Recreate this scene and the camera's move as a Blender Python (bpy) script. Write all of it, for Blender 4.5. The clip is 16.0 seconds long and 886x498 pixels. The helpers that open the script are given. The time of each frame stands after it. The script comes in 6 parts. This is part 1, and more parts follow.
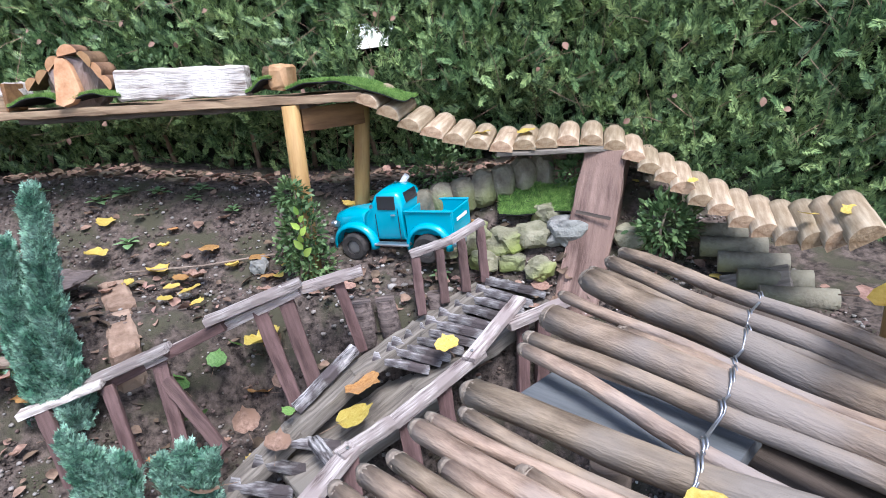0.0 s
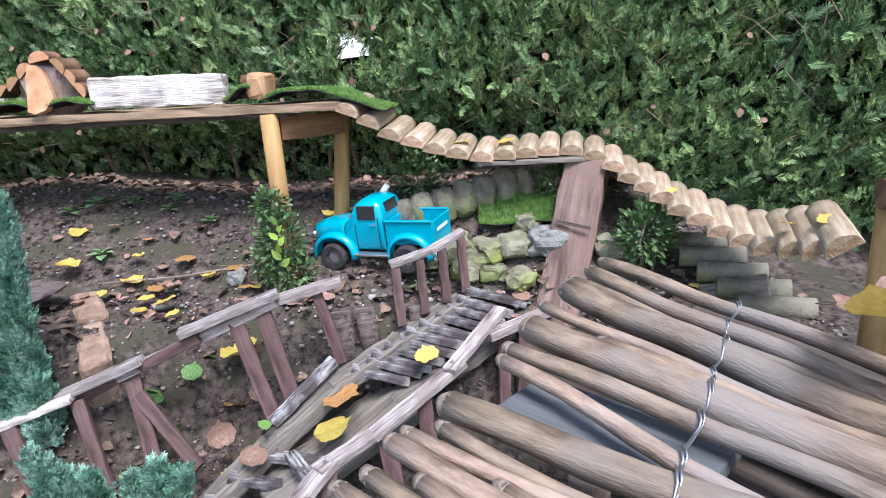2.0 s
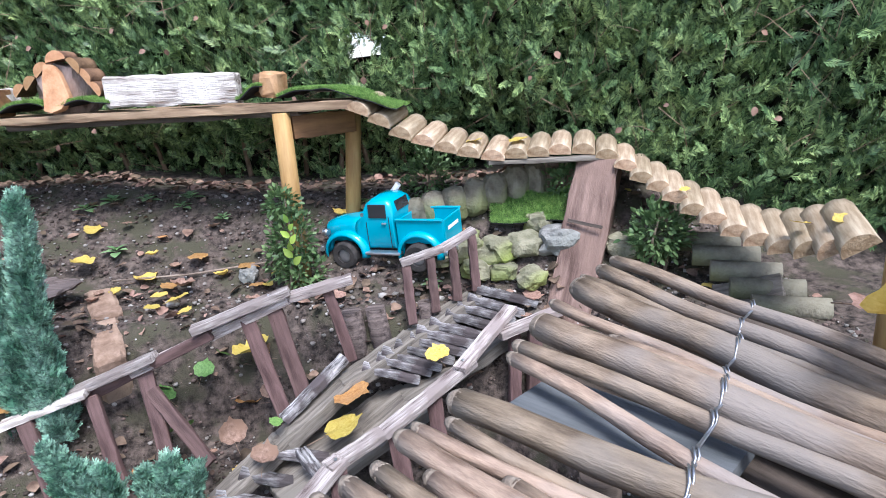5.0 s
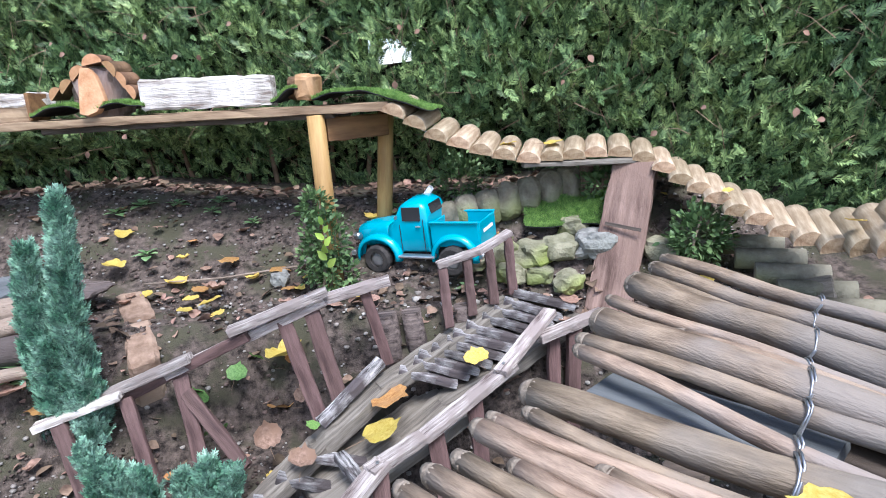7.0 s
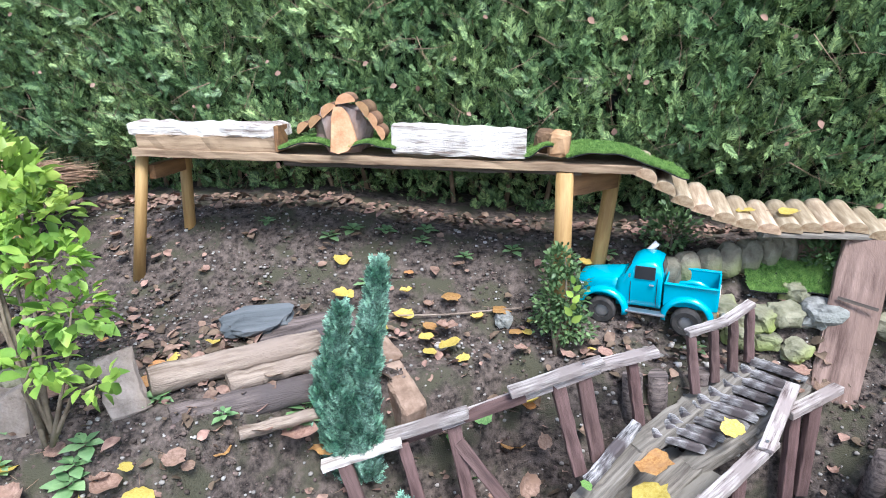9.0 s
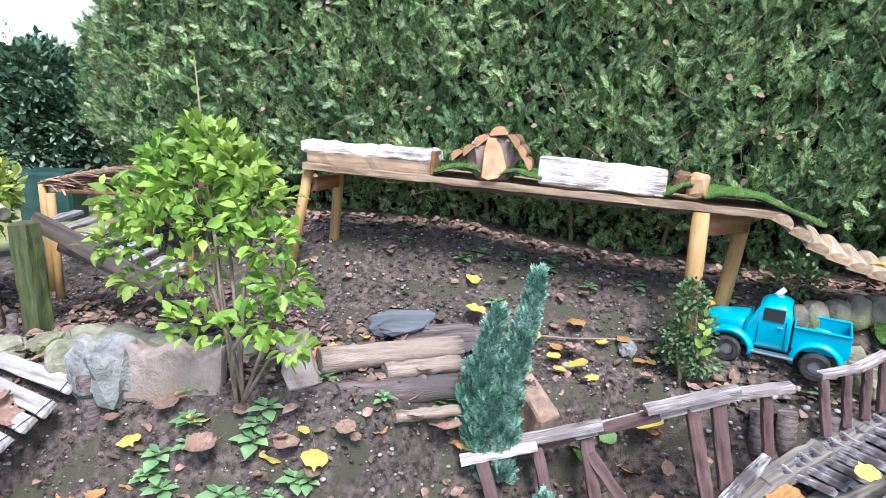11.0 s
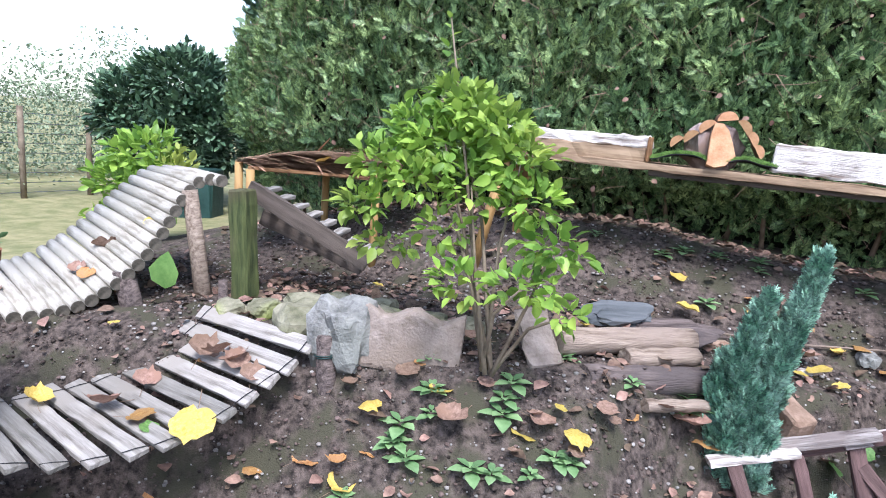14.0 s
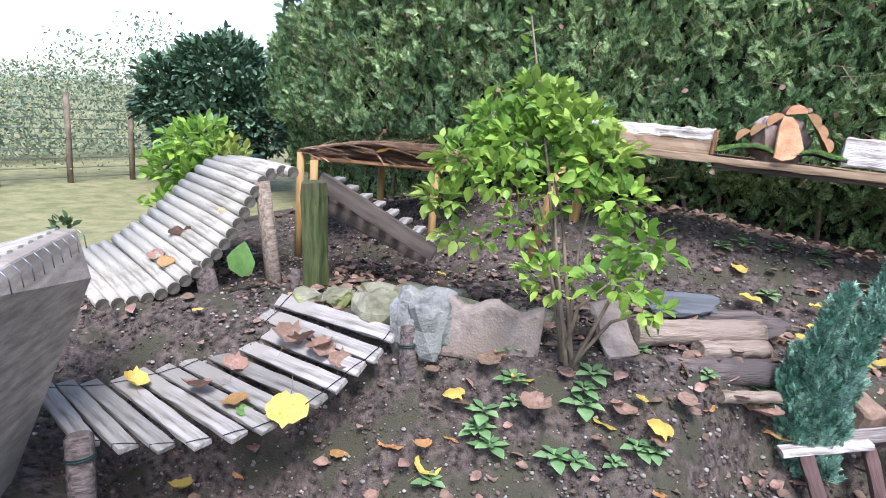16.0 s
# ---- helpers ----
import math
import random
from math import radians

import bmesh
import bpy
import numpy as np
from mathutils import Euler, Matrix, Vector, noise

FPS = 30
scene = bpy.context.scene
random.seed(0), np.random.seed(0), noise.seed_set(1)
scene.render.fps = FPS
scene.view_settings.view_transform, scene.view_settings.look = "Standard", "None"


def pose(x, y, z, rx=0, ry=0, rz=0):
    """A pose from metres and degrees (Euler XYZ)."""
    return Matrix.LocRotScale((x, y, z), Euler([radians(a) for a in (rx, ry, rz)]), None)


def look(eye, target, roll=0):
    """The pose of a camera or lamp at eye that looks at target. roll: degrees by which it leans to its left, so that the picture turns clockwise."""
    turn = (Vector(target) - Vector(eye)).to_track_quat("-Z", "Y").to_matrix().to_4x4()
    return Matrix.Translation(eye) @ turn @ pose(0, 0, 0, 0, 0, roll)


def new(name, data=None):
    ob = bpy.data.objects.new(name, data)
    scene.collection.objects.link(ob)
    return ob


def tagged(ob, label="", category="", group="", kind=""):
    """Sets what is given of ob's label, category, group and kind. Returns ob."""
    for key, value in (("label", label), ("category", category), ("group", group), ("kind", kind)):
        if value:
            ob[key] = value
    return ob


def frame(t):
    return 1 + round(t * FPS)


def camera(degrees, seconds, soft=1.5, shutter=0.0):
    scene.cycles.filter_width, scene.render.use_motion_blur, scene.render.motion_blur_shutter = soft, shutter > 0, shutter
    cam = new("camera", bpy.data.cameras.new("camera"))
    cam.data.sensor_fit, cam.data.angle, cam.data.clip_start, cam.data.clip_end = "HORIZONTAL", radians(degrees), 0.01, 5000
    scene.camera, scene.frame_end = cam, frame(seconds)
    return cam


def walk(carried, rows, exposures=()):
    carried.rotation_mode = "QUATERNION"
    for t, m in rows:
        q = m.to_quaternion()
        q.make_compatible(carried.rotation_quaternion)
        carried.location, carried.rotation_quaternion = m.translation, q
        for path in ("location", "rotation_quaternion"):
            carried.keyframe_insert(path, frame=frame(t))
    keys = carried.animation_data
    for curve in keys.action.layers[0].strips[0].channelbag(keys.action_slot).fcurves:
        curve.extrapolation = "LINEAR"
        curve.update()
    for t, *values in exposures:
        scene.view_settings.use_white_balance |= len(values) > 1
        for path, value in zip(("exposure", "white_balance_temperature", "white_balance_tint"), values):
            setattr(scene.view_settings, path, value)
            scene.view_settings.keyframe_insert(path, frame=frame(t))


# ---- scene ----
cam = camera(72.97, 16.0, soft=1.0)
PATH = [
    (0, (0.7749, 0.1382, 0.7495), (0.5363, 2.0328, 0.1547), -4.684),
    (0.5, (0.7858, 0.1511, 0.7479), (0.6598, 2.0723, 0.2066), -2.390),
    (1, (0.7873, 0.1530, 0.7474), (0.6835, 2.0718, 0.1930), -2.627),
    (1.5, (0.7878, 0.1540, 0.7457), (0.6807, 2.0719, 0.1886), -2.791),
    (2, (0.7844, 0.1545, 0.7421), (0.6017, 2.0643, 0.1770), -4.281),
    (2.5, (0.7822, 0.1529, 0.7421), (0.5479, 2.0601, 0.1874), -4.907),
    (3, (0.7808, 0.1510, 0.7429), (0.5345, 2.0570, 0.1895), -5.229),
    (3.5, (0.7821, 0.1526, 0.7418), (0.5413, 2.0575, 0.1818), -4.456),
    (3.7, (0.7842, 0.1553, 0.7411), (0.5637, 2.0609, 0.1754), -4.515),
    (5.8, (0.7818, 0.1527, 0.7288), (0.5595, 2.0619, 0.1760), -4.204),
    (6, (0.7266, 0.1597, 0.6943), (0.4980, 2.0757, 0.1682), -4.059),
    (6.5, (0.6862, 0.1592, 0.6934), (0.4728, 2.0778, 0.1707), -4.380),
    (7, (0.6839, 0.1574, 0.6908), (0.4403, 2.0765, 0.1830), -4.412),
    (7.5, (0.5797, 0.1495, 0.7137), (0.3342, 2.0691, 0.2087), -3.773),
    (8, (0.2904, 0.1087, 0.8260), (0.0059, 2.0129, 0.2847), -3.277),
    (8.5, (0.0591, 0.0816, 0.9286), (-0.2220, 1.9729, 0.3422), -1.317),
    (9, (-0.1537, 0.0828, 1.0963), (-0.4188, 1.9547, 0.4439), -0.509),
    (9.2, (-0.2329, 0.0800, 1.1767), (-0.4983, 1.9380, 0.4860), -0.195),
    (11.3, (-0.4799, -0.2124, 0.9406), (-0.9837, 1.6758, 0.5154), 4.005),
    (11.5, (-0.5372, -0.2115, 0.8993), (-1.0555, 1.6777, 0.4965), 4.577),
    (12, (-0.6486, -0.2375, 0.8809), (-1.1683, 1.6503, 0.4736), 5.292),
    (12.5, (-0.7668, -0.2482, 0.8097), (-1.3205, 1.6331, 0.4172), 6.024),
    (13, (-0.8722, -0.2586, 0.7725), (-1.4747, 1.6101, 0.3916), 5.757),
    (13.5, (-0.9704, -0.2911, 0.7448), (-1.6257, 1.5580, 0.3552), 5.378),
    (14, (-0.9963, -0.3171, 0.7512), (-1.6788, 1.5231, 0.3667), 4.870),
    (14.5, (-1.1366, -0.4238, 0.8026), (-1.8565, 1.3934, 0.3791), 5.481),
    (15, (-1.2313, -0.4690, 0.8032), (-1.9735, 1.3347, 0.3608), 6.102),
    (15.5, (-1.2095, -0.4559, 0.7809), (-1.9354, 1.3545, 0.3389), 5.446),
    (16, (-1.1686, -0.4381, 0.7819), (-1.8944, 1.3709, 0.3335), 4.888),
]
walk(cam, [(t, look(eye, target, roll)) for t, eye, target, roll in PATH],
     exposures=[(0.0, 1.33, 6000, 16), (7.5, 1.38, 5950, 13), (9.0, 1.52, 5950, 11), (11.0, 1.56, 5900, 15), (16.0, 1.34, 5950, 17)])

# ---- light: bright overcast sky, weak wide sun from the open left side ----
SUN_EL, SUN_AZ = 58.0, 152.0
world = bpy.data.worlds.new("overcast_sky")
scene.world = world
world.use_nodes = True
wn, wl = world.node_tree.nodes, world.node_tree.links
sky = wn.new("ShaderNodeTexSky")
sky.sky_type = "NISHITA"
sky.sun_disc = False
sky.sun_elevation, sky.sun_rotation = radians(SUN_EL), radians(SUN_AZ)
sky.air_density, sky.dust_density = 1.0, 1.0
soft_sky = wn.new("ShaderNodeHueSaturation")
soft_sky.inputs["Saturation"].default_value = 0.8
wl.new(sky.outputs["Color"], soft_sky.inputs["Color"])
wl.new(soft_sky.outputs["Color"], wn["Background"].inputs["Color"])
wn["Background"].inputs["Strength"].default_value = 0.13
sun_data = bpy.data.lights.new("sun", "SUN")
sun_data.energy, sun_data.angle, sun_data.color = 2.3, radians(22), (1.0, 0.99, 0.97)
sun = new("sun", sun_data)
sun.matrix_world = look((1.2, -1.2, 6.0), (-0.5, 2.0, 0.0))

# ---- materials ----
def mat(name, c1, c2, scale=8.0, rough=0.8, bump=0.3, metal=0.0, grain=None, island=0.0, c3=None, spec=0.3, obj_random=0.0, translucent=0.0, fine=120.0):
    """Two-tone noise colour, optional grain stretched along local axes, value varied by piece, fine relief."""
    m = bpy.data.materials.new(name)
    m.use_nodes = True
    n, l = m.node_tree.nodes, m.node_tree.links
    p = n["Principled BSDF"]
    p.inputs["Roughness"].default_value, p.inputs["Metallic"].default_value = rough, metal
    p.inputs["Specular IOR Level"].default_value = spec
    tc = n.new("ShaderNodeTexCoord")
    mp = n.new("ShaderNodeMapping")
    l.new(tc.outputs["Object"], mp.inputs["Vector"])
    if grain:
        mp.inputs["Scale"].default_value = grain
    nz = n.new("ShaderNodeTexNoise")
    nz.inputs["Scale"].default_value, nz.inputs["Detail"].default_value, nz.inputs["Roughness"].default_value = scale, 6.0, 0.65
    l.new(mp.outputs["Vector"], nz.inputs["Vector"])
    ramp = n.new("ShaderNodeValToRGB")
    ramp.color_ramp.elements[0].position, ramp.color_ramp.elements[1].position = 0.36, 0.64
    ramp.color_ramp.elements[0].color, ramp.color_ramp.elements[1].color = (*c1, 1), (*c2, 1)
    l.new(nz.outputs["Fac"], ramp.inputs["Fac"])
    out = ramp.outputs["Color"]
    if c3:
        big = n.new("ShaderNodeTexNoise")
        big.inputs["Scale"].default_value, big.inputs["Detail"].default_value = scale * 0.23, 4.0
        l.new(tc.outputs["Object"], big.inputs["Vector"])
        r2 = n.new("ShaderNodeValToRGB")
        r2.color_ramp.elements[0].position, r2.color_ramp.elements[1].position = 0.48, 0.62
        l.new(big.outputs["Fac"], r2.inputs["Fac"])
        mix = n.new("ShaderNodeMix")
        mix.data_type = "RGBA"
        l.new(r2.outputs["Color"], mix.inputs["Factor"])
        l.new(out, mix.inputs["A"])
        mix.inputs["B"].default_value = (*c3, 1)
        out = mix.outputs["Result"]
    if island or obj_random:
        hs = n.new("ShaderNodeHueSaturation")
        if island:
            rnd = n.new("ShaderNodeNewGeometry").outputs["Random Per Island"]
        else:
            rnd = n.new("ShaderNodeObjectInfo").outputs["Random"]
        amt = island or obj_random
        mr = n.new("ShaderNodeMapRange")
        mr.inputs["To Min"].default_value, mr.inputs["To Max"].default_value = 1.0 - amt, 1.0 + amt
        l.new(rnd, mr.inputs["Value"])
        l.new(mr.outputs["Result"], hs.inputs["Value"])
        mh = n.new("ShaderNodeMapRange")
        mh.inputs["To Min"].default_value, mh.inputs["To Max"].default_value = 0.5 + 0.035 * amt, 0.5 - 0.035 * amt
        l.new(rnd, mh.inputs["Value"])
        l.new(mh.outputs["Result"], hs.inputs["Hue"])
        l.new(out, hs.inputs["Color"])
        out = hs.outputs["Color"]
    l.new(out, p.inputs["Base Color"])
    if bump:
        fz = n.new("ShaderNodeTexNoise")
        fz.inputs["Scale"].default_value, fz.inputs["Detail"].default_value = fine, 4.0
        l.new(mp.outputs["Vector"], fz.inputs["Vector"])
        add = n.new("ShaderNodeMath")
        add.operation = "ADD"
        l.new(fz.outputs["Fac"], add.inputs[0])
        l.new(nz.outputs["Fac"], add.inputs[1])
        b = n.new("ShaderNodeBump")
        b.inputs["Strength"].default_value, b.inputs["Distance"].default_value = bump, 0.006
        l.new(add.outputs["Value"], b.inputs["Height"])
        l.new(b.outputs["Normal"], p.inputs["Normal"])
    if translucent:
        tr = n.new("ShaderNodeBsdfTranslucent")
        l.new(out, tr.inputs["Color"])
        ms = n.new("ShaderNodeMixShader")
        ms.inputs["Fac"].default_value = translucent
        l.new(p.outputs["BSDF"], ms.inputs[1])
        l.new(tr.outputs["BSDF"], ms.inputs[2])
        l.new(ms.outputs["Shader"], n["Material Output"].inputs["Surface"])
    return m


SOIL = mat("soil", (0.018, 0.014, 0.012), (0.16, 0.125, 0.105), 34, 0.95, 1.0, c3=(0.07, 0.066, 0.042), fine=230)
LAWN = mat("lawn_soil", (0.16, 0.17, 0.07), (0.3, 0.27, 0.14), 6, 0.95, 0.6)
HEDGE = mat("hedge_foliage", (0.05, 0.105, 0.038), (0.26, 0.37, 0.145), 11.0, 0.45, 0, island=0.68, translucent=0.04, c3=(0.09, 0.165, 0.065))
# green paled so that washed-out haze is part of the colour
HAZED_FAR = mat("hazed_far_foliage", (0.17, 0.23, 0.14), (0.34, 0.4, 0.26), 2.0, 0.6, 0, island=0.4, translucent=0.2)
# near-black colour stands in for the shade between the sprays
HEDGE_SHADE = mat("hedge_inner_shade", (0.005, 0.007, 0.004), (0.02, 0.022, 0.013), 9, 0.95, 1.0)
TWIG = mat("dead_twig", (0.13, 0.085, 0.055), (0.28, 0.19, 0.13), 12, 0.85, 0.2, island=0.3)
POST = mat("treated_pine_post", (0.3, 0.17, 0.06), (0.47, 0.3, 0.12), 5, 0.6, 0.25, grain=(6, 6, 0.7), c3=(0.36, 0.24, 0.1))
BEAM = mat("brown_beam", (0.15, 0.075, 0.035), (0.3, 0.16, 0.07), 5, 0.7, 0.25, grain=(0.7, 6, 6))
DECKWOOD = mat("deck_board", (0.16, 0.1, 0.06), (0.42, 0.3, 0.19), 5, 0.75, 0.3, grain=(0.6, 7, 7))
WHITEWOOD = mat("bleached_wood", (0.2, 0.15, 0.12), (0.82, 0.76, 0.7), 19, 0.85, 0.9, grain=(0.13, 3, 3), c3=(0.76, 0.7, 0.64))
ENDGRAIN = mat("cut_wood", (0.34, 0.17, 0.075), (0.6, 0.36, 0.2), 11, 0.75, 0.3, obj_random=0.2)
BARKED = mat("bark", (0.09, 0.05, 0.03), (0.24, 0.14, 0.08), 12, 0.9, 0.8, obj_random=0.2)
PINKBARK = mat("pinkish_split_bark", (0.24, 0.17, 0.15), (0.52, 0.42, 0.38), 14, 0.85, 0.8, grain=(3, 3, 0.5), c3=(0.34, 0.22, 0.17))
HALFLOG = mat("half_round_log", (0.3, 0.22, 0.14), (0.62, 0.51, 0.37), 5, 0.75, 0.35, grain=(7, 0.7, 7), c3=(0.36, 0.31, 0.25), obj_random=0.18)
LOGEND = mat("log_end", (0.26, 0.16, 0.09), (0.58, 0.43, 0.28), 22, 0.85, 0.6, obj_random=0.25)
GREYLOG = mat("weathered_log", (0.25, 0.225, 0.18), (0.52, 0.49, 0.43), 14, 0.9, 0.6, grain=(0.4, 3, 3), c3=(0.4, 0.37, 0.31), obj_random=0.16, spec=0.15)
GREYEND = mat("weathered_log_end", (0.05, 0.045, 0.035), (0.16, 0.14, 0.11), 20, 0.9, 0.5)
GREYPLANK = mat("weathered_plank", (0.13, 0.115, 0.095), (0.39, 0.365, 0.33), 14, 0.85, 0.5, grain=(0.25, 4, 4), c3=(0.28, 0.255, 0.22), obj_random=0.3)
PEEL = mat("peeling_white_plank", (0.02, 0.016, 0.016), (0.56, 0.54, 0.53), 46, 0.85, 0.9, grain=(0.28, 2.0, 2.0), c3=(0.09, 0.075, 0.075), obj_random=0.25)
RAILTOP = mat("worn_rail_top", (0.09, 0.06, 0.054), (0.6, 0.54, 0.5), 34, 0.85, 0.7, grain=(0.16, 2.5, 2.5), c3=(0.3, 0.25, 0.23), obj_random=0.15)
RAILPOST = mat("purple_brown_paint", (0.06, 0.034, 0.031), (0.15, 0.092, 0.083), 9, 0.75, 0.5, grain=(0.5, 4, 4), obj_random=0.15)
SUPPORT = mat("reddish_split_wood", (0.1, 0.06, 0.048), (0.31, 0.21, 0.17), 8, 0.8, 0.7, grain=(0.4, 4, 4), c3=(0.22, 0.145, 0.115))
BEAMGREY = mat("grey_stringer", (0.1, 0.085, 0.07), (0.27, 0.24, 0.2), 14, 0.85, 0.6, grain=(0.3, 4, 4), c3=(0.2, 0.18, 0.15))
BAMBOO = mat("weathered_cane", (0.1, 0.068, 0.046), (0.36, 0.27, 0.19), 15, 0.6, 0.4, grain=(0.45, 2.2, 2.2), c3=(0.26, 0.22, 0.185), obj_random=0.28)
CANEND = mat("frayed_cane_end", (0.2, 0.16, 0.12), (0.34, 0.28, 0.22), 60, 0.9, 0.6)
SLATE = mat("grey_board", (0.06, 0.068, 0.072), (0.14, 0.15, 0.155), 4, 0.7, 0.25, grain=(0.6, 6, 6))
WIRE = mat("galvanised_wire", (0.25, 0.26, 0.28), (0.45, 0.46, 0.48), 30, 0.4, 0, metal=0.9)
TURF = mat("artificial_turf", (0.08, 0.18, 0.035), (0.22, 0.37, 0.09), 40, 0.75, 0.3, island=0.35)
BLACKFELT = mat("black_backing", (0.015, 0.015, 0.016), (0.035, 0.035, 0.035), 20, 0.9, 0.3)
BRICK = mat("old_brick", (0.2, 0.13, 0.09), (0.38, 0.27, 0.2), 16, 0.9, 0.8, c3=(0.3, 0.22, 0.16))
CONCRETE = mat("pinkish_concrete", (0.2, 0.16, 0.13), (0.35, 0.29, 0.25), 18, 0.9, 0.7, c3=(0.24, 0.19, 0.15))
ROCK = mat("grey_rock", (0.12, 0.12, 0.11), (0.36, 0.355, 0.33), 16, 0.9, 1.0, c3=(0.22, 0.225, 0.2))
MOSSROCK = mat("mossy_rock", (0.12, 0.12, 0.07), (0.33, 0.31, 0.22), 9, 0.9, 0.9, c3=(0.2, 0.24, 0.06), obj_random=0.2)
PEBBLE = mat("pebble", (0.16, 0.14, 0.12), (0.38, 0.36, 0.33), 14, 0.85, 0.5, island=0.4)
DARKLOG = mat("dark_wet_log", (0.05, 0.038, 0.034), (0.24, 0.19, 0.17), 20, 0.9, 1.0, grain=(0.22, 3.5, 3.5), c3=(0.11, 0.09, 0.085))
PALELOG = mat("pale_rotten_log", (0.16, 0.115, 0.085), (0.46, 0.37, 0.29), 18, 0.9, 1.0, grain=(0.25, 3.5, 3.5), c3=(0.32, 0.25, 0.2))
PALISADE = mat("mossy_palisade", (0.1, 0.085, 0.06), (0.26, 0.24, 0.18), 8, 0.9, 0.7, c3=(0.14, 0.16, 0.06), obj_random=0.2)
GREENPOST = mat("algae_green_post", (0.035, 0.05, 0.018), (0.11, 0.13, 0.045), 10, 0.9, 0.6, grain=(0.4, 4, 4), c3=(0.09, 0.075, 0.045))
DARKWOOD = mat("dark_wood", (0.05, 0.04, 0.032), (0.14, 0.11, 0.09), 5, 0.75, 0.4, grain=(0.6, 5, 5))
PANEL = mat("dark_ply_panel", (0.25, 0.21, 0.17), (0.45, 0.39, 0.33), 9, 0.75, 0.4, grain=(1.0, 1.0, 5.0), c3=(0.23, 0.2, 0.165))
HEATHER = mat("heather_thatch", (0.2, 0.12, 0.07), (0.44, 0.29, 0.18), 9, 0.9, 0.4, island=0.45)
YELLOW = mat("yellow_leaf", (0.48, 0.33, 0.05), (0.68, 0.53, 0.16), 14, 0.6, 0.3, translucent=0.15, obj_random=0.2, c3=(0.58, 0.44, 0.1))
ORANGE = mat("orange_leaf", (0.33, 0.15, 0.05), (0.56, 0.32, 0.12), 10, 0.65, 0.3, translucent=0.12, obj_random=0.25, c3=(0.4, 0.22, 0.1))
BROWN = mat("brown_leaf", (0.17, 0.1, 0.07), (0.36, 0.24, 0.18), 7, 0.75, 0.3, translucent=0.1, obj_random=0.35, c3=(0.26, 0.16, 0.11))
CRUMB = mat("soil_crumb", (0.03, 0.022, 0.018), (0.16, 0.12, 0.1), 30, 0.95, 0.3, island=0.5)
LITTER = mat("leaf_litter", (0.09, 0.055, 0.04), (0.28, 0.19, 0.135), 20, 0.85, 0.2, island=0.6)
GREENLEAF = mat("green_leaf", (0.09, 0.2, 0.05), (0.2, 0.35, 0.1), 10, 0.5, 0.2, translucent=0.2, obj_random=0.2)
SHRUBLEAF = mat("shrub_leaf", (0.16, 0.31, 0.05), (0.35, 0.52, 0.1), 6, 0.4, 0, island=0.4, translucent=0.35, c3=(0.36, 0.42, 0.1))
BOXLEAF = mat("box_leaf", (0.07, 0.13, 0.05), (0.16, 0.25, 0.1), 8, 0.45, 0, island=0.4, translucent=0.2)
CYPRESS = mat("blue_cypress_foliage", (0.09, 0.23, 0.15), (0.32, 0.5, 0.39), 12, 0.6, 0, island=0.5, translucent=0.12)
LAUREL = mat("laurel_leaf", (0.05, 0.1, 0.06), (0.15, 0.24, 0.14), 4, 0.35, 0, island=0.55)
STEM = mat("shrub_stem", (0.13, 0.1, 0.07), (0.26, 0.21, 0.15), 14, 0.85, 0.4)
WEED = mat("weed_leaf", (0.12, 0.24, 0.09), (0.26, 0.4, 0.19), 14, 0.5, 0, island=0.3, translucent=0.2)
TRUCKPAINT = mat("turquoise_paint", (0.0, 0.31, 0.42), (0.005, 0.35, 0.47), 3, 0.22, 0, spec=0.5)
TYRE = mat("tyre_rubber", (0.02, 0.02, 0.02), (0.06, 0.053, 0.048), 20, 0.85, 0.3)
RIM = mat("grey_rim", (0.22, 0.22, 0.22), (0.36, 0.35, 0.34), 12, 0.45, 0, metal=0.5)
CHROME = mat("dull_chrome", (0.45, 0.47, 0.5), (0.6, 0.62, 0.65), 9, 0.3, 0, metal=0.9)
DARKGLASS = mat("tinted_window", (0.02, 0.022, 0.025), (0.03, 0.032, 0.035), 3, 0.12, 0, spec=0.6)
BLACKPLASTIC = mat("black_plastic", (0.012, 0.012, 0.013), (0.025, 0.025, 0.026), 20, 0.6, 0.1)
WHITEPAINT = mat("white_lettering", (0.75, 0.76, 0.76), (0.82, 0.82, 0.82), 8, 0.5, 0)
TERRACOTTA = mat("terracotta", (0.36, 0.15, 0.08), (0.46, 0.22, 0.13), 9, 0.8, 0.2)
GREENTARP = mat("dark_green_cover", (0.012, 0.04, 0.035), (0.03, 0.075, 0.065), 5, 0.5, 0.3)


# ---- mesh helpers ----
def bm_mesh(name, bm, material, smooth=False):
    me = bpy.data.meshes.new(name)
    bm.to_mesh(me)
    bm.free()
    me.materials.append(material)
    if smooth:
        me.polygons.foreach_set("use_smooth", [True] * len(me.polygons))
    return me


def raw_mesh(name, verts, faces, material, smooth=False):
    """verts (n,3) array; faces (m,k) array, all with k corners."""
    verts, faces = np.asarray(verts, np.float32), np.asarray(faces, np.int32)
    me = bpy.data.meshes.new(name)
    me.vertices.add(len(verts))
    me.vertices.foreach_set("co", verts.ravel())
    m, k = faces.shape
    me.loops.add(m * k)
    me.loops.foreach_set("vertex_index", faces.ravel())
    me.polygons.add(m)
    me.polygons.foreach_set("loop_start", np.arange(0, m * k, k, dtype=np.int32))
    if smooth:
        me.polygons.foreach_set("use_smooth", np.ones(m, bool))
    me.update(calc_edges=True)
    me.materials.append(material)
    return me


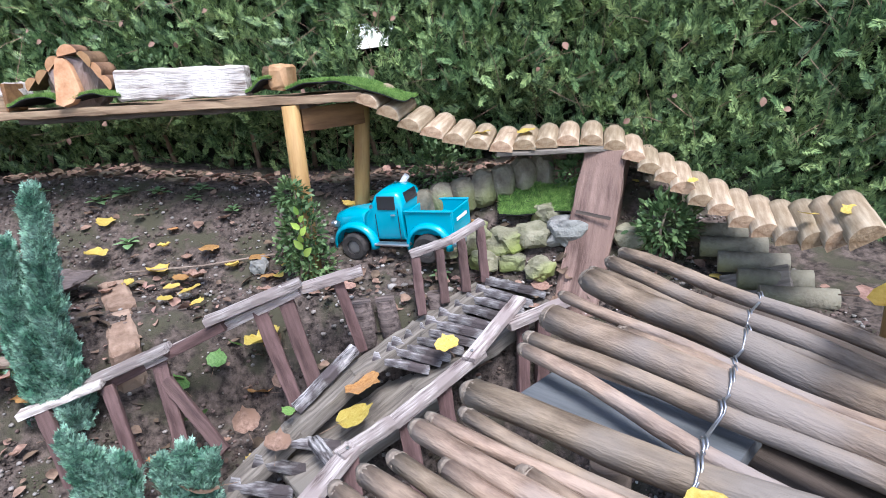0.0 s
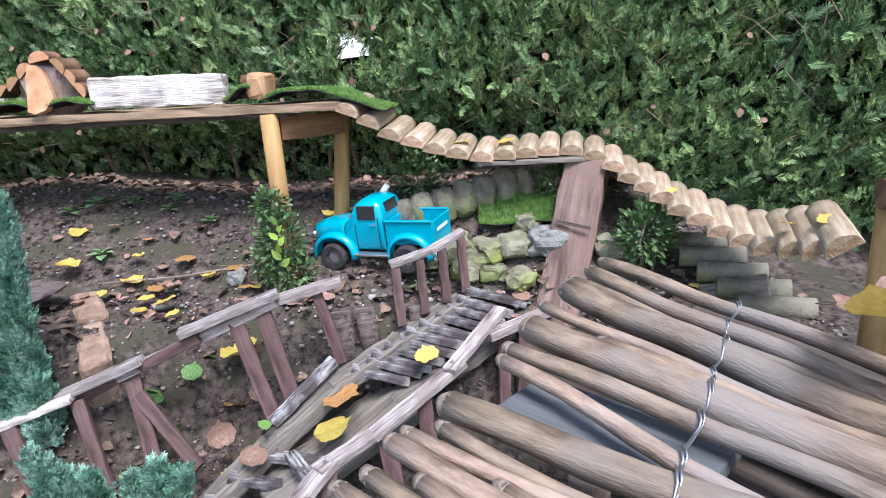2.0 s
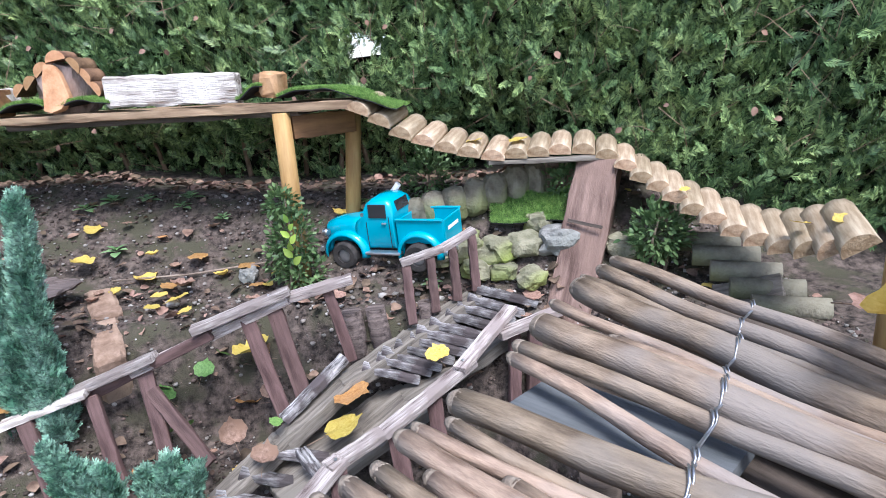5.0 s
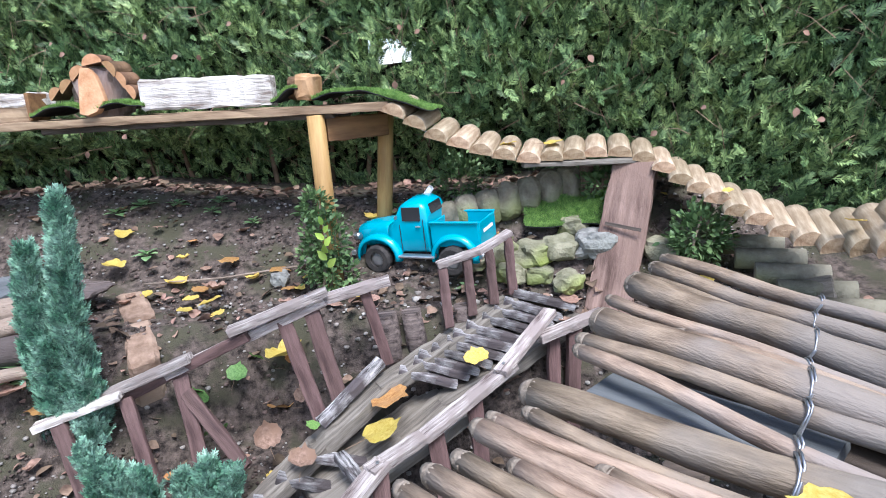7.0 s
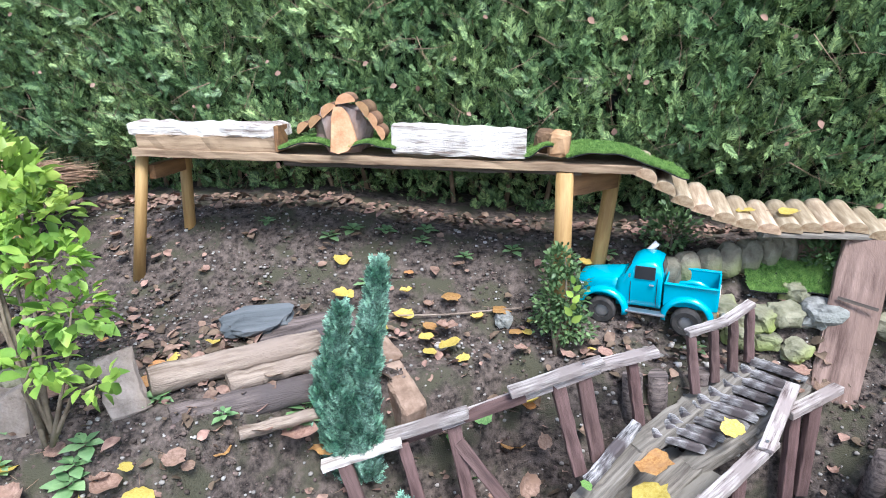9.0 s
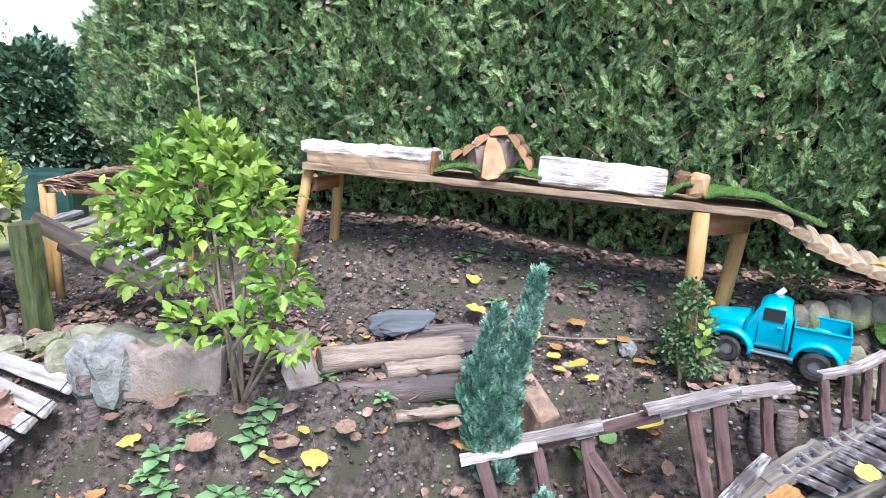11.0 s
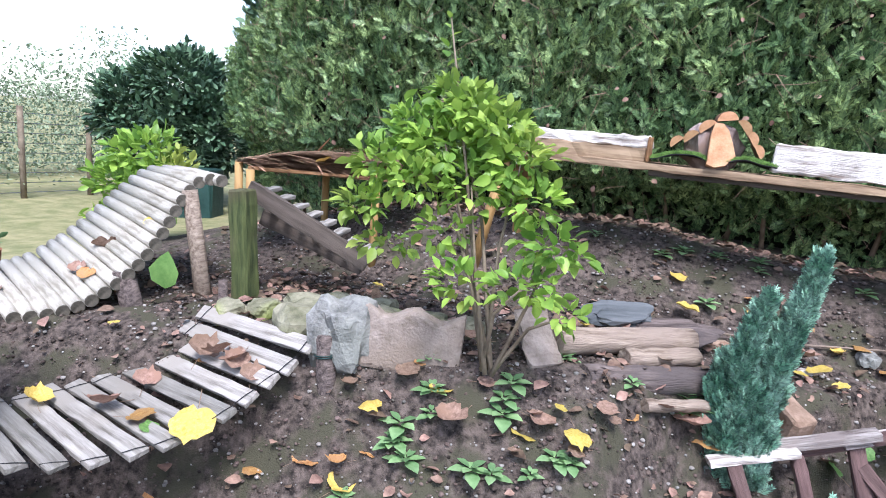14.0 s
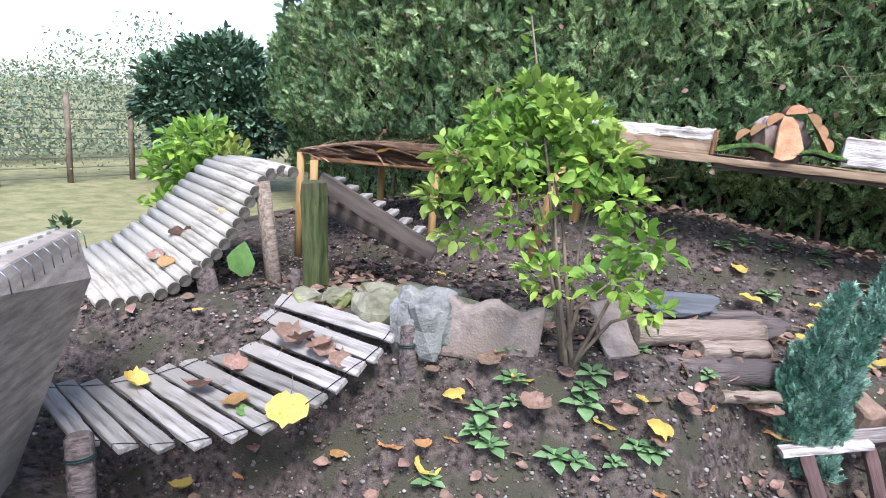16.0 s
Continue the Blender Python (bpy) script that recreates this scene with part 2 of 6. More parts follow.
def part(name, mesh, parent, label="", m=None):
    """A mesh as one object under a thing or a part."""
    ob = new(name, mesh)
    ob.parent = parent
    if m is not None:
        ob.matrix_basis = m
    if label:
        tagged(ob, label)
    return ob


def thing(name, label, category, group="", kind="", m=None, mesh=None):
    ob = new(name, mesh)
    if m is not None:
        ob.matrix_basis = m
    return tagged(ob, label, category, group, kind)


RNG = np.random.default_rng(7)


def tube(points, radii, seg=10, rough=0.0, cap=True, squash=1.0):
    """A round bar along points: bmesh with slightly uneven skin, capped."""
    bm = bmesh.new()
    pts = [Vector(p) for p in points]
    rings = []
    ref = Vector((0, 0, 1))
    axis = (pts[-1] - pts[0]).normalized()
    if abs(axis.dot(ref)) > 0.9:
        ref = Vector((1, 0, 0))
    for i, p in enumerate(pts):
        a = (pts[min(i + 1, len(pts) - 1)] - pts[max(i - 1, 0)]).normalized()
        u = a.cross(ref).normalized()
        v = u.cross(a).normalized()
        r = radii[i] if hasattr(radii, "__len__") else radii
        ring = []
        for k in range(seg):
            t = 2 * math.pi * k / seg
            rr = r * (1 + rough * RNG.uniform(-1, 1))
            ring.append(bm.verts.new(p + u * math.cos(t) * rr + v * math.sin(t) * rr * squash))
        rings.append(ring)
    for a, b in zip(rings, rings[1:]):
        for k in range(seg):
            bm.faces.new((a[k], a[(k + 1) % seg], b[(k + 1) % seg], b[k]))
    if cap:
        bm.faces.new(rings[0][::-1])
        bm.faces.new(rings[-1])
    bmesh.ops.recalc_face_normals(bm, faces=bm.faces)
    for f in bm.faces:
        f.smooth = len(f.verts) == 4
    return bm


def frame_of(p0, p1, up=(0, 0, 1)):
    """A pose with x along p0 to p1 and z near up, at p0."""
    x = (Vector(p1) - Vector(p0)).normalized()
    y = Vector(up).cross(x).normalized()
    z = x.cross(y)
    m = Matrix((x, y, z)).transposed().to_4x4()
    m.translation = Vector(p0)
    return m


def plank(length, w, t, wear=0.003, cuts=7, bevel=0.003):
    """A worn board, x along its length from 0, centred in y and z."""
    bm = bmesh.new()
    bmesh.ops.create_cube(bm, size=1)
    bmesh.ops.scale(bm, vec=(length, w, t), verts=bm.verts)
    long_edges = [e for e in bm.edges if abs(e.verts[0].co.x - e.verts[1].co.x) > length * 0.5]
    bmesh.ops.subdivide_edges(bm, edges=long_edges, cuts=cuts)
    bmesh.ops.bevel(bm, geom=[e for e in bm.edges if e.is_manifold and e.calc_face_angle() > 0.6], offset=min(bevel, t * 0.25), segments=1, affect="EDGES")
    for v in bm.verts:
        v.co += Vector((RNG.uniform(-1, 1), RNG.uniform(-1, 1), RNG.uniform(-1, 1))) * wear
        v.co.x += length / 2
    return bm


def rounded_box(sx, sy, sz, r, seg=3, wear=0.0):
    bm = bmesh.new()
    bmesh.ops.create_cube(bm, size=1)
    bmesh.ops.scale(bm, vec=(sx, sy, sz), verts=bm.verts)
    bmesh.ops.bevel(bm, geom=bm.edges[:], offset=r, segments=seg, affect="EDGES", profile=0.6)
    for v in bm.verts:
        v.co += Vector((RNG.uniform(-1, 1), RNG.uniform(-1, 1), RNG.uniform(-1, 1))) * wear
    return bm


def rock(sx, sy, sz, seed, rough=0.35, sub=3):
    bm = bmesh.new()
    bmesh.ops.create_icosphere(bm, subdivisions=sub, radius=1)
    for v in bm.verts:
        d = v.co.normalized()
        q = Vector((abs(d.x) ** 0.75 * math.copysign(1, d.x), abs(d.y) ** 0.75 * math.copysign(1, d.y), abs(d.z) ** 0.75 * math.copysign(1, d.z)))
        k = 1 + rough * noise.noise(d * 1.6 + Vector((seed, seed * 0.7, 0))) + 0.35 * rough * noise.noise(d * 5 + Vector((seed, 0, 3)))
        v.co = Vector((q.x * sx, q.y * sy, q.z * sz)) * k * 0.5
    return bm


def scatter(tv, tf, pos, rot, scale):
    """Copies of a template (verts tv, faces tf) at pos (n,3) with rotation matrices rot (n,3,3) and sizes scale (n,) or (n,3)."""
    scale = np.asarray(scale)
    if scale.ndim == 1:
        scale = scale[:, None]
    n, k = len(pos), len(tv)
    v = np.einsum("nij,nkj->nki", rot, tv[None] * scale[:, None, :]) + pos[:, None, :]
    f = tf[None] + (np.arange(n) * k)[:, None, None]
    return v.reshape(-1, 3), f.reshape(-1, tf.shape[1])


def rot_from(ydir, zhint):
    """Rotation matrices with local y along ydir and local z near zhint."""
    y = ydir / np.linalg.norm(ydir, axis=1, keepdims=True)
    x = np.cross(y, zhint)
    x /= np.linalg.norm(x, axis=1, keepdims=True) + 1e-9
    z = np.cross(x, y)
    return np.stack([x, y, z], axis=2)


def spray_template(pairs=5, width=0.34, leaf=0.11):
    """A flat scaly spray: stem leaflets in pairs along +y."""
    v, f = [], []
    for i in range(pairs):
        y0 = 0.06 + 0.8 * i / pairs
        ln = width * (1 - 0.55 * i / pairs)
        for s in (-1, 1):
            b = len(v)
            tip = (s * ln, y0 + ln * 0.95, 0.05 * math.sin(i * 2.1 + s))
            dx, dy = leaf * 0.5, leaf * 0.32
            v += [(0, y0 - 0.03, 0), (s * ln * 0.55 + s * dx * 0.6, y0 + ln * 0.5 - dy, 0.025), tip, (s * ln * 0.45 - s * dx * 0.4, y0 + ln * 0.55 + dy, 0.02)]
            f.append((b, b + 1, b + 2, b + 3))
    b = len(v)
    v += [(-0.05, 0.5, 0), (0.05, 0.5, 0), (0.035, 0.85, 0.01), (0, 1.0, 0)]
    f.append((b, b + 1, b + 2, b + 3))
    b = len(v)
    v += [(-0.02, 0, 0), (0.02, 0, 0), (0.015, 0.55, 0.0), (-0.015, 0.55, 0.0)]
    f.append((b, b + 1, b + 2, b + 3))
    return np.array(v, float), np.array(f)


def leaf_template(width=0.6, fold=0.12, curl=0.15):
    """A pointed oval leaf along +y, folded at its rib; six quads."""
    ys = (0.0, 0.22, 0.55, 0.85, 1.0)
    ws = (0.02, 0.8, 1.0, 0.45, 0.01)
    v, f = [], []
    for y, w in zip(ys, ws):
        z = -curl * y * y
        v += [(-w * width / 2, y, z + fold * w), (0, y, z), (w * width / 2, y, z + fold * w)]
    for i in range(4):
        b = 3 * i
        f += [(b, b + 1, b + 4, b + 3), (b + 1, b + 2, b + 5, b + 4)]
    return np.array(v, float), np.array(f)


def smooth(a, b, x):
    t = np.clip((x - a) / (b - a), 0, 1)
    return t * t * (3 - 2 * t)


# ---- ground: a bank that rises to the hedge, a bed on the left, gullies under the bridges ----
EDGE_X = [-5.0, -3.0, -1.8, -1.1, -0.85, -0.6, -0.38, -0.2, 0.3, 0.75, 1.3, 2.5]
EDGE_Y = [0.6, 1.2, 1.36, 1.48, 1.8, 1.9, 1.98, 2.16, 2.06, 2.12, 1.9, 1.2]
DROP = [0.1, 0.3, 0.42, 0.26, 0.32, 0.4, 0.42, 0.42, 0.46, 0.42, 0.3, 0.2]
BED = [-0.1, -0.02, 0.05, 0.07, 0.03, 0.0, -0.02, -0.03, -0.03, -0.02, 0.0, 0.0]
WIDE = [0.42, 0.42, 0.42, 0.42, 0.3, 0.28, 0.26, 0.25, 0.25, 0.25, 0.4, 0.42]


def ground_z(x, y):
    e, d, b = np.interp(x, EDGE_X, EDGE_Y), np.interp(x, EDGE_X, DROP), np.interp(x, EDGE_X, BED)
    z = b + 0.3 * smooth(2.12, 2.68, y) * smooth(-4.2, -2.2, x) - d * smooth(0.0, 1.0, (e - y) / np.interp(x, EDGE_X, WIDE))
    # gully under the rail bridge
    t = np.clip(((x - 0.1) * 0.85 + (y - 1.45) * 0.5) / (0.85 ** 2 + 0.5 ** 2), 0, 1)
    dist2 = (x - 0.1 - 0.85 * t) ** 2 + (y - 1.45 - 0.5 * t) ** 2
    z = z - 0.26 * np.exp(-dist2 / 0.2 ** 2)
    z = z - 0.3 * np.exp(-((x + 2.45) / 0.42) ** 2 - ((y - 0.9) / 0.27) ** 2)
    far = smooth(-3.4, -5.6, x)
    return z * (1 - far) - 0.28 * far


def gz(x, y):
    return float(ground_z(np.array(x), np.array(y)))


def noise2(x, y, s, seed=0.0):
    return np.array([noise.noise(Vector((a * s + seed, b * s, seed))) for a, b in zip(x.ravel(), y.ravel())]).reshape(x.shape)


def build_ground():
    xs = np.concatenate([np.linspace(-400, -14, 10), np.linspace(-13, -4.05, 36), np.linspace(-4, 2.6, 300), np.linspace(2.7, 12, 20), np.linspace(14, 400, 10)])
    ys = np.concatenate([np.linspace(-400, -6, 10), np.linspace(-5, 0.35, 16), np.linspace(0.4, 3.0, 130), np.linspace(3.1, 12, 36), np.linspace(14, 400, 10)])
    gx, gy = np.meshgrid(xs, ys, indexing="ij")
    z = ground_z(gx, gy)
    near = (gx > -6) & (gx < 3) & (gy > 0) & (gy < 4)
    nz = np.zeros_like(z)
    nz[near] = (noise2(gx[near], gy[near], 5.0, 2.0) * 0.011 + noise2(gx[near], gy[near], 17.0, 5.0) * 0.008 + noise2(gx[near], gy[near], 45.0, 8.0) * 0.005)
    z = z + nz
    n, m = gx.shape
    idx = np.arange(n * m).reshape(n, m)
    f = np.stack([idx[:-1, :-1], idx[1:, :-1], idx[1:, 1:], idx[:-1, 1:]], -1).reshape(-1, 4)
    me = raw_mesh("ground", np.stack([gx, gy, z], -1).reshape(-1, 3), f, SOIL, True)
    me.materials.append(LAWN)
    cx = gx[:-1, :-1].ravel()
    me.polygons.foreach_set("material_index", (cx < -4.4).astype(np.int32))
    return thing("ground", "dark garden soil rising to the hedge, with gullies", "ground", kind="structure", mesh=me)


build_ground()

# ---- hedge ----
HX = [-5.1, -3.4, -2.4, -1.0, 1.0, 1.5, 2.2, 3.4]
HY = [4.5, 3.15, 2.88, 2.82, 2.8, 2.52, 2.15, 1.9]
HTOP = [1.3, 1.75, 2.2, 2.3, 2.3, 2.3, 2.3, 2.3]
GAP = (0.2, 0.84)


def hedge_front(x, z):
    return np.interp(x, HX, HY) + 0.3 * smooth(0.68, 0.42, z) * smooth(1.2, 0.7, x)


def build_hedge():
    hedge = thing("conifer_hedge", "tall dense dark green conifer hedge with dead twigs", "hedge")
    tv, tf = spray_template(7, 0.25, 0.07)
    n = 56000
    x = RNG.uniform(-5.1, 3.3, n)
    z = 0.08 + 1.95 * RNG.uniform(0, 1, n) ** 1.15
    keep = z < np.interp(x, HX, HTOP)
    keep &= RNG.uniform(0, 1, n) > 0.6 * smooth(0.6, 0.3, z) * smooth(1.2, 0.7, x)
    hole = ((x - GAP[0]) / 0.05) ** 2 + ((z - GAP[1] + 0.03) / 0.075) ** 2 < 1 + 0.9 * RNG.uniform(-1, 1, n)
    keep &= ~hole
    x, z = x[keep], z[keep]
    n = len(x)
    lump = noise2(x, z, 4.5, 3.0) * 0.08 + noise2(x, z, 11.0, 9.0) * 0.11 + noise2(x, z, 24.0, 4.0) * 0.06
    y = hedge_front(x, z) - lump + np.abs(RNG.normal(0, 0.12, n)) - 0.03
    dr = np.stack([RNG.normal(0, 0.55, n), -0.55 + RNG.normal(0, 0.35, n), 0.75 + RNG.normal(0, 0.5, n)], -1)
    hint = np.stack([RNG.normal(0, 0.6, n), -np.ones(n), RNG.normal(0.4, 0.5, n)], -1)
    v, f = scatter(tv, tf, np.stack([x, y, z], -1), rot_from(dr, hint), RNG.uniform(0.045, 0.11, n))
    tagged(part("foliage", raw_mesh("foliage", v, f, HEDGE), hedge, "scaly green sprays"), kind="stuff")
    # dark-coloured sheet as the inner shade, in blocks round the small gap of light
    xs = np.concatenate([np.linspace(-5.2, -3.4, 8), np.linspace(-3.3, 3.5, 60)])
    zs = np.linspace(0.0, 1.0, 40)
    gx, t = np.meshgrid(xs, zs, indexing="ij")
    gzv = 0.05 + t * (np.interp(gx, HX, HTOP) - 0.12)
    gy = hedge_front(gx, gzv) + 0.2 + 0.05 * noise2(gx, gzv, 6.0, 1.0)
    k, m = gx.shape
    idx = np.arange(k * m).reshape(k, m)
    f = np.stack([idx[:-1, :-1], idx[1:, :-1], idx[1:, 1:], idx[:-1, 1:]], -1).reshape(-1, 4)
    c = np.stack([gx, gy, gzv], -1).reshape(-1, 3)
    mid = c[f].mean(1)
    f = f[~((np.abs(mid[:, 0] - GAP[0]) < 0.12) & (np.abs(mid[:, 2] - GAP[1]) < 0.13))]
    core = part("shade_backing", raw_mesh("shade_backing", c, f, HEDGE_SHADE), hedge, "brown-black backing for inner branches, their shade put into the colour")
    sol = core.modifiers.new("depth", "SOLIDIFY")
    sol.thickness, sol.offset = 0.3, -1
    # stems low down and dead twigs on the face
    for i in range(26):
        px = -4.6 + 5.3 * (i + RNG.uniform(-0.3, 0.3)) / 26
        py = float(hedge_front(px, 0.3)) + 0.04 + RNG.uniform(-0.05, 0.06)
        lean = RNG.uniform(-0.12, 0.12)
        part("stem", bm_mesh("stem", tube([(px, py, gz(px, min(py, 2.9)) - 0.05), (px + lean * 0.5, py, 0.5), (px + lean, py + 0.06, 0.9)], [0.014, 0.011, 0.007], 7, 0.1), TWIG), hedge)
    tv2 = np.array([(-0.009, 0, 0), (0.009, 0, 0), (0.05, 0.5, 0.05), (0.04, 0.5, 0.05), (0.0, 1, 0.0), (0.003, 1.0, 0.0)])
    tf2 = np.array([(0, 1, 2, 3), (3, 2, 5, 4)])
    n = 1300
    x, z = RNG.uniform(-4.5, 3.2, n), RNG.uniform(0.25, 1.7, n)
    y = hedge_front(x, z) - 0.04 + RNG.uniform(-0.05, 0.04, n)
    dr = np.stack([RNG.normal(0, 0.7, n), RNG.normal(-0.2, 0.3, n), RNG.normal(0.5, 0.6, n)], -1)
    v, f = scatter(tv2, tf2, np.stack([x, y, z], -1), rot_from(dr, np.tile([0.1, -1.0, 0.1], (n, 1))), RNG.uniform(0.06, 0.22, n))
    tagged(part("twig_tangle", raw_mesh("twig_tangle", v, f, TWIG), hedge, "bare brown dead twigs"), kind="stuff")
    lv, lf = leaf_template(0.75)
    n = 80
    x, z = RNG.uniform(-3.5, 3.0, n), RNG.uniform(0.4, 1.7, n)
    y = hedge_front(x, z) - 0.09
    dr = np.stack([RNG.normal(0, 1, n), RNG.normal(0, 0.2, n), RNG.normal(-0.6, 0.5, n)], -1)
    v, f = scatter(lv, lf, np.stack([x, y, z], -1), rot_from(dr, np.tile([0.1, -1.0, 0.4], (n, 1))), RNG.uniform(0.018, 0.038, n))
    tagged(part("caught_leaf", raw_mesh("caught_leaf", v, f, BROWN), hedge, "dead leaves caught in the face"), kind="stuff")


build_hedge()


# ---- raised board deck on posts ----
def round_post(name, base, top, r, label):
    m = frame_of(base, top, (0, 1, 0))
    ln = (Vector(top) - Vector(base)).length
    bm = tube([(0, 0, -0.06), (0, 0, ln * 0.5), (0, 0, ln)], [r, r * 0.98, r * 0.96], 16, 0.015)
    return bm_mesh(name, bm, POST), pose_z(base, top)


def pose_z(base, top):
    z = (Vector(top) - Vector(base)).normalized()
    q = z.to_track_quat("Z", "Y").to_matrix().to_4x4()
    q.translation = Vector(base)
    return q


def blade_patch(pts, n, h=0.012):
    """Grass blades on points (n,3): thin upright quads."""
    tv = np.array([(-0.06, 0, 0), (0.06, 0, 0), (0.04, 0.6, 0.15), (-0.04, 0.6, 0.15), (0.0, 1.0, 0.4), (0.01, 1.0, 0.4)])
    tf = np.array([(0, 1, 2, 3), (3, 2, 5, 4)])
    k = len(pts)
    dr = np.stack([RNG.normal(0, 0.5, k), RNG.normal(0, 0.5, k), np.ones(k)], -1)
    hint = np.stack([RNG.normal(0, 1, k), RNG.normal(0, 1, k), RNG.normal(0, 0.2, k)], -1)
    return scatter(tv, tf, pts, rot_from(dr, hint), RNG.uniform(0.7, 1.3, k) * h)


def turf_piece(name, x0, x1, y0, y1, zfun, label):
    """A rumpled mat of artificial turf: backing sheet with blades."""
    nx, ny = 34, 14
    gx, gy = np.meshgrid(np.linspace(x0, x1, nx), np.linspace(y0, y1, ny), indexing="ij")
    edge = 0.012 * noise2(gx, gy, 14, 4.0)
    gy = gy + edge
    z = zfun(gx, gy)
    idx = np.arange(nx * ny).reshape(nx, ny)
    f = np.stack([idx[:-1, :-1], idx[1:, :-1], idx[1:, 1:], idx[:-1, 1:]], -1).reshape(-1, 4)
    ob = thing(name, label, "artificial turf", "turf offcuts on the deck")
    sheet = part("backing", raw_mesh("backing", np.stack([gx, gy, z], -1).reshape(-1, 3), f, BLACKFELT, True), ob, "black rubber backing")
    s = sheet.modifiers.new("thick", "SOLIDIFY")
    s.thickness, s.offset = 0.004, -1
    k = int(26000 * abs((x1 - x0) * (y1 - y0)) / 0.06)
    u, w = RNG.uniform(0, nx - 1.001, k), RNG.uniform(0, ny - 1.001, k)
    i, j = u.astype(int), w.astype(int)
    fu, fw = u - i, w - j

    def at(a):
        return a[i, j] * (1 - fu) * (1 - fw) + a[i + 1, j] * fu * (1 - fw) + a[i, j + 1] * (1 - fu) * fw + a[i + 1, j + 1] * fu * fw
    v, bf = blade_patch(np.stack([at(gx), at(gy), at(z)], -1), k)
    tagged(part("grass_surface", raw_mesh("grass_surface", v, bf, TURF), ob), kind="stuff")
    return ob


def half_log(length, r, mat_side, mat_end, seg=12):
    """A half-round log along y from 0, flat side down, its near end cut."""
    bm = bmesh.new()
    rings = []
    n = 6
    for i in range(n + 1):
        y = length * i / n
        ring = []
        for k in range(seg + 1):
            t = math.pi * k / seg
            rr = r * (1 + RNG.uniform(-0.025, 0.025))
            ring.append(bm.verts.new((rr * math.cos(t), y, rr * math.sin(t) * 0.92)))
        rings.append(ring)
    for a, b in zip(rings, rings[1:]):
        for k in range(seg):
            f = bm.faces.new((a[k], a[k + 1], b[k + 1], b[k]))
            f.smooth = True
        bm.faces.new((a[0], b[0], b[seg], a[seg]))
    for ring in (rings[0], rings[-1]):
        f = bm.faces.new(ring)
        f.material_index = 1
    bmesh.ops.recalc_face_normals(bm, faces=bm.faces)
    me = bm_mesh("half_log", bm, mat_side)
    me.materials.append(mat_end)
    return me


def build_deck():
    deck = thing("raised_deck", "long board deck on round posts beside the hedge", "footbridge")
    part("deck_board", bm_mesh("deck_board", plank(1.98, 0.3, 0.03, 0.003, 24), DECKWOOD), deck, "pale board edge", frame_of((-1.72, 2.43, 0.69), (0.26, 2.43, 0.655)))
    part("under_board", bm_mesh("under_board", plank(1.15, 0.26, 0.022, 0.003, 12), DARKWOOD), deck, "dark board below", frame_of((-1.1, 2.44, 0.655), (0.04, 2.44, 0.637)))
    for base, top, r in (((0.0, 2.25, 0.0), (-0.012, 2.3, 0.64), 0.034), ((0.15, 2.5, 0.14), (0.2, 2.53, 0.645), 0.032), ((-1.82, 2.32, 0.12), (-1.71, 2.33, 0.672), 0.025), ((-1.69, 2.54, 0.13), (-1.655, 2.55, 0.67), 0.026)):
        me, m = round_post("post", base, top, r, "")
        part("post", me, deck, "", m)
    part("cross_beam", bm_mesh("cross_beam", plank(0.26, 0.03, 0.085, 0.002), BEAM), deck, "red-brown cross beam", frame_of((0.01, 2.33, 0.585), (0.2, 2.5, 0.585)))
    part("cross_beam", bm_mesh("cross_beam", plank(0.24, 0.03, 0.06, 0.002), BEAM), deck, "", frame_of((-1.69, 2.34, 0.6), (-1.66, 2.54, 0.6)))
    # bleached planks along the front
    p = thing("bleached_plank", "bleached split plank lying along the deck edge", "plank", "planks on the deck")
    part("board", bm_mesh("board", plank(0.5, 0.06, 0.108, 0.004, 14, 0.006), WHITEWOOD), p, "", frame_of((-0.655, 2.31, 0.758), (-0.16, 2.31, 0.741)))
    p = thing("bleached_plank", "bleached split plank with brown bark underside", "plank", "planks on the deck")
    part("board", bm_mesh("board", plank(0.64, 0.13, 0.05, 0.006, 16, 0.008), WHITEWOOD), p, "", frame_of((-1.74, 2.37, 0.776), (-1.11, 2.36, 0.776)))
    part("bark_edge", bm_mesh("bark_edge", plank(0.58, 0.02, 0.06, 0.004, 14), DECKWOOD), p, "brown split underside", frame_of((-1.7, 2.305, 0.728), (-1.12, 2.305, 0.722)))
    part("end_block", bm_mesh("end_block", plank(0.02, 0.09, 0.1, 0.003, 2), BEAM), p, "brown end piece", frame_of((-1.118, 2.33, 0.748), (-1.098, 2.33, 0.748)))
    # turf offcuts
    turf_piece("turf_mat", -0.01, 0.42, 2.27, 2.55, lambda x, y: 0.69 + 0.026 * np.exp(-((x - 0.1) / 0.1) ** 2) + 0.005 * np.sin(x * 40) * np.exp(-((x - 0.1) / 0.12) ** 2) - 0.06 * smooth(0.22, 0.42, x) + 0.012 * noise2(x, y, 9, 2.0), "green artificial turf mat draped over the deck end")
    turf_piece("turf_mat", -1.1, -0.64, 2.27, 2.5, lambda x, y: 0.716 + 0.026 * np.exp(-((x + 0.97) / 0.08) ** 2) + 0.022 * np.exp(-((x + 0.74) / 0.06) ** 2) + 0.015 * noise2(x, y, 12, 6.0), "rumpled green artificial turf strip under the log hut")
    turf_piece("turf_mat", -0.16, -0.06, 2.27, 2.42, lambda x, y: 0.7 + 0.04 * smooth(-0.16, -0.08, x) + 0.01 * noise2(x, y, 16, 6.0), "small green artificial turf offcut by a block")
    # log hut: half-round pieces leaning as a gable on a stump
    hut = thing("log_hut", "little gabled hut of half-round branch pieces on turf", "wood sculpture")
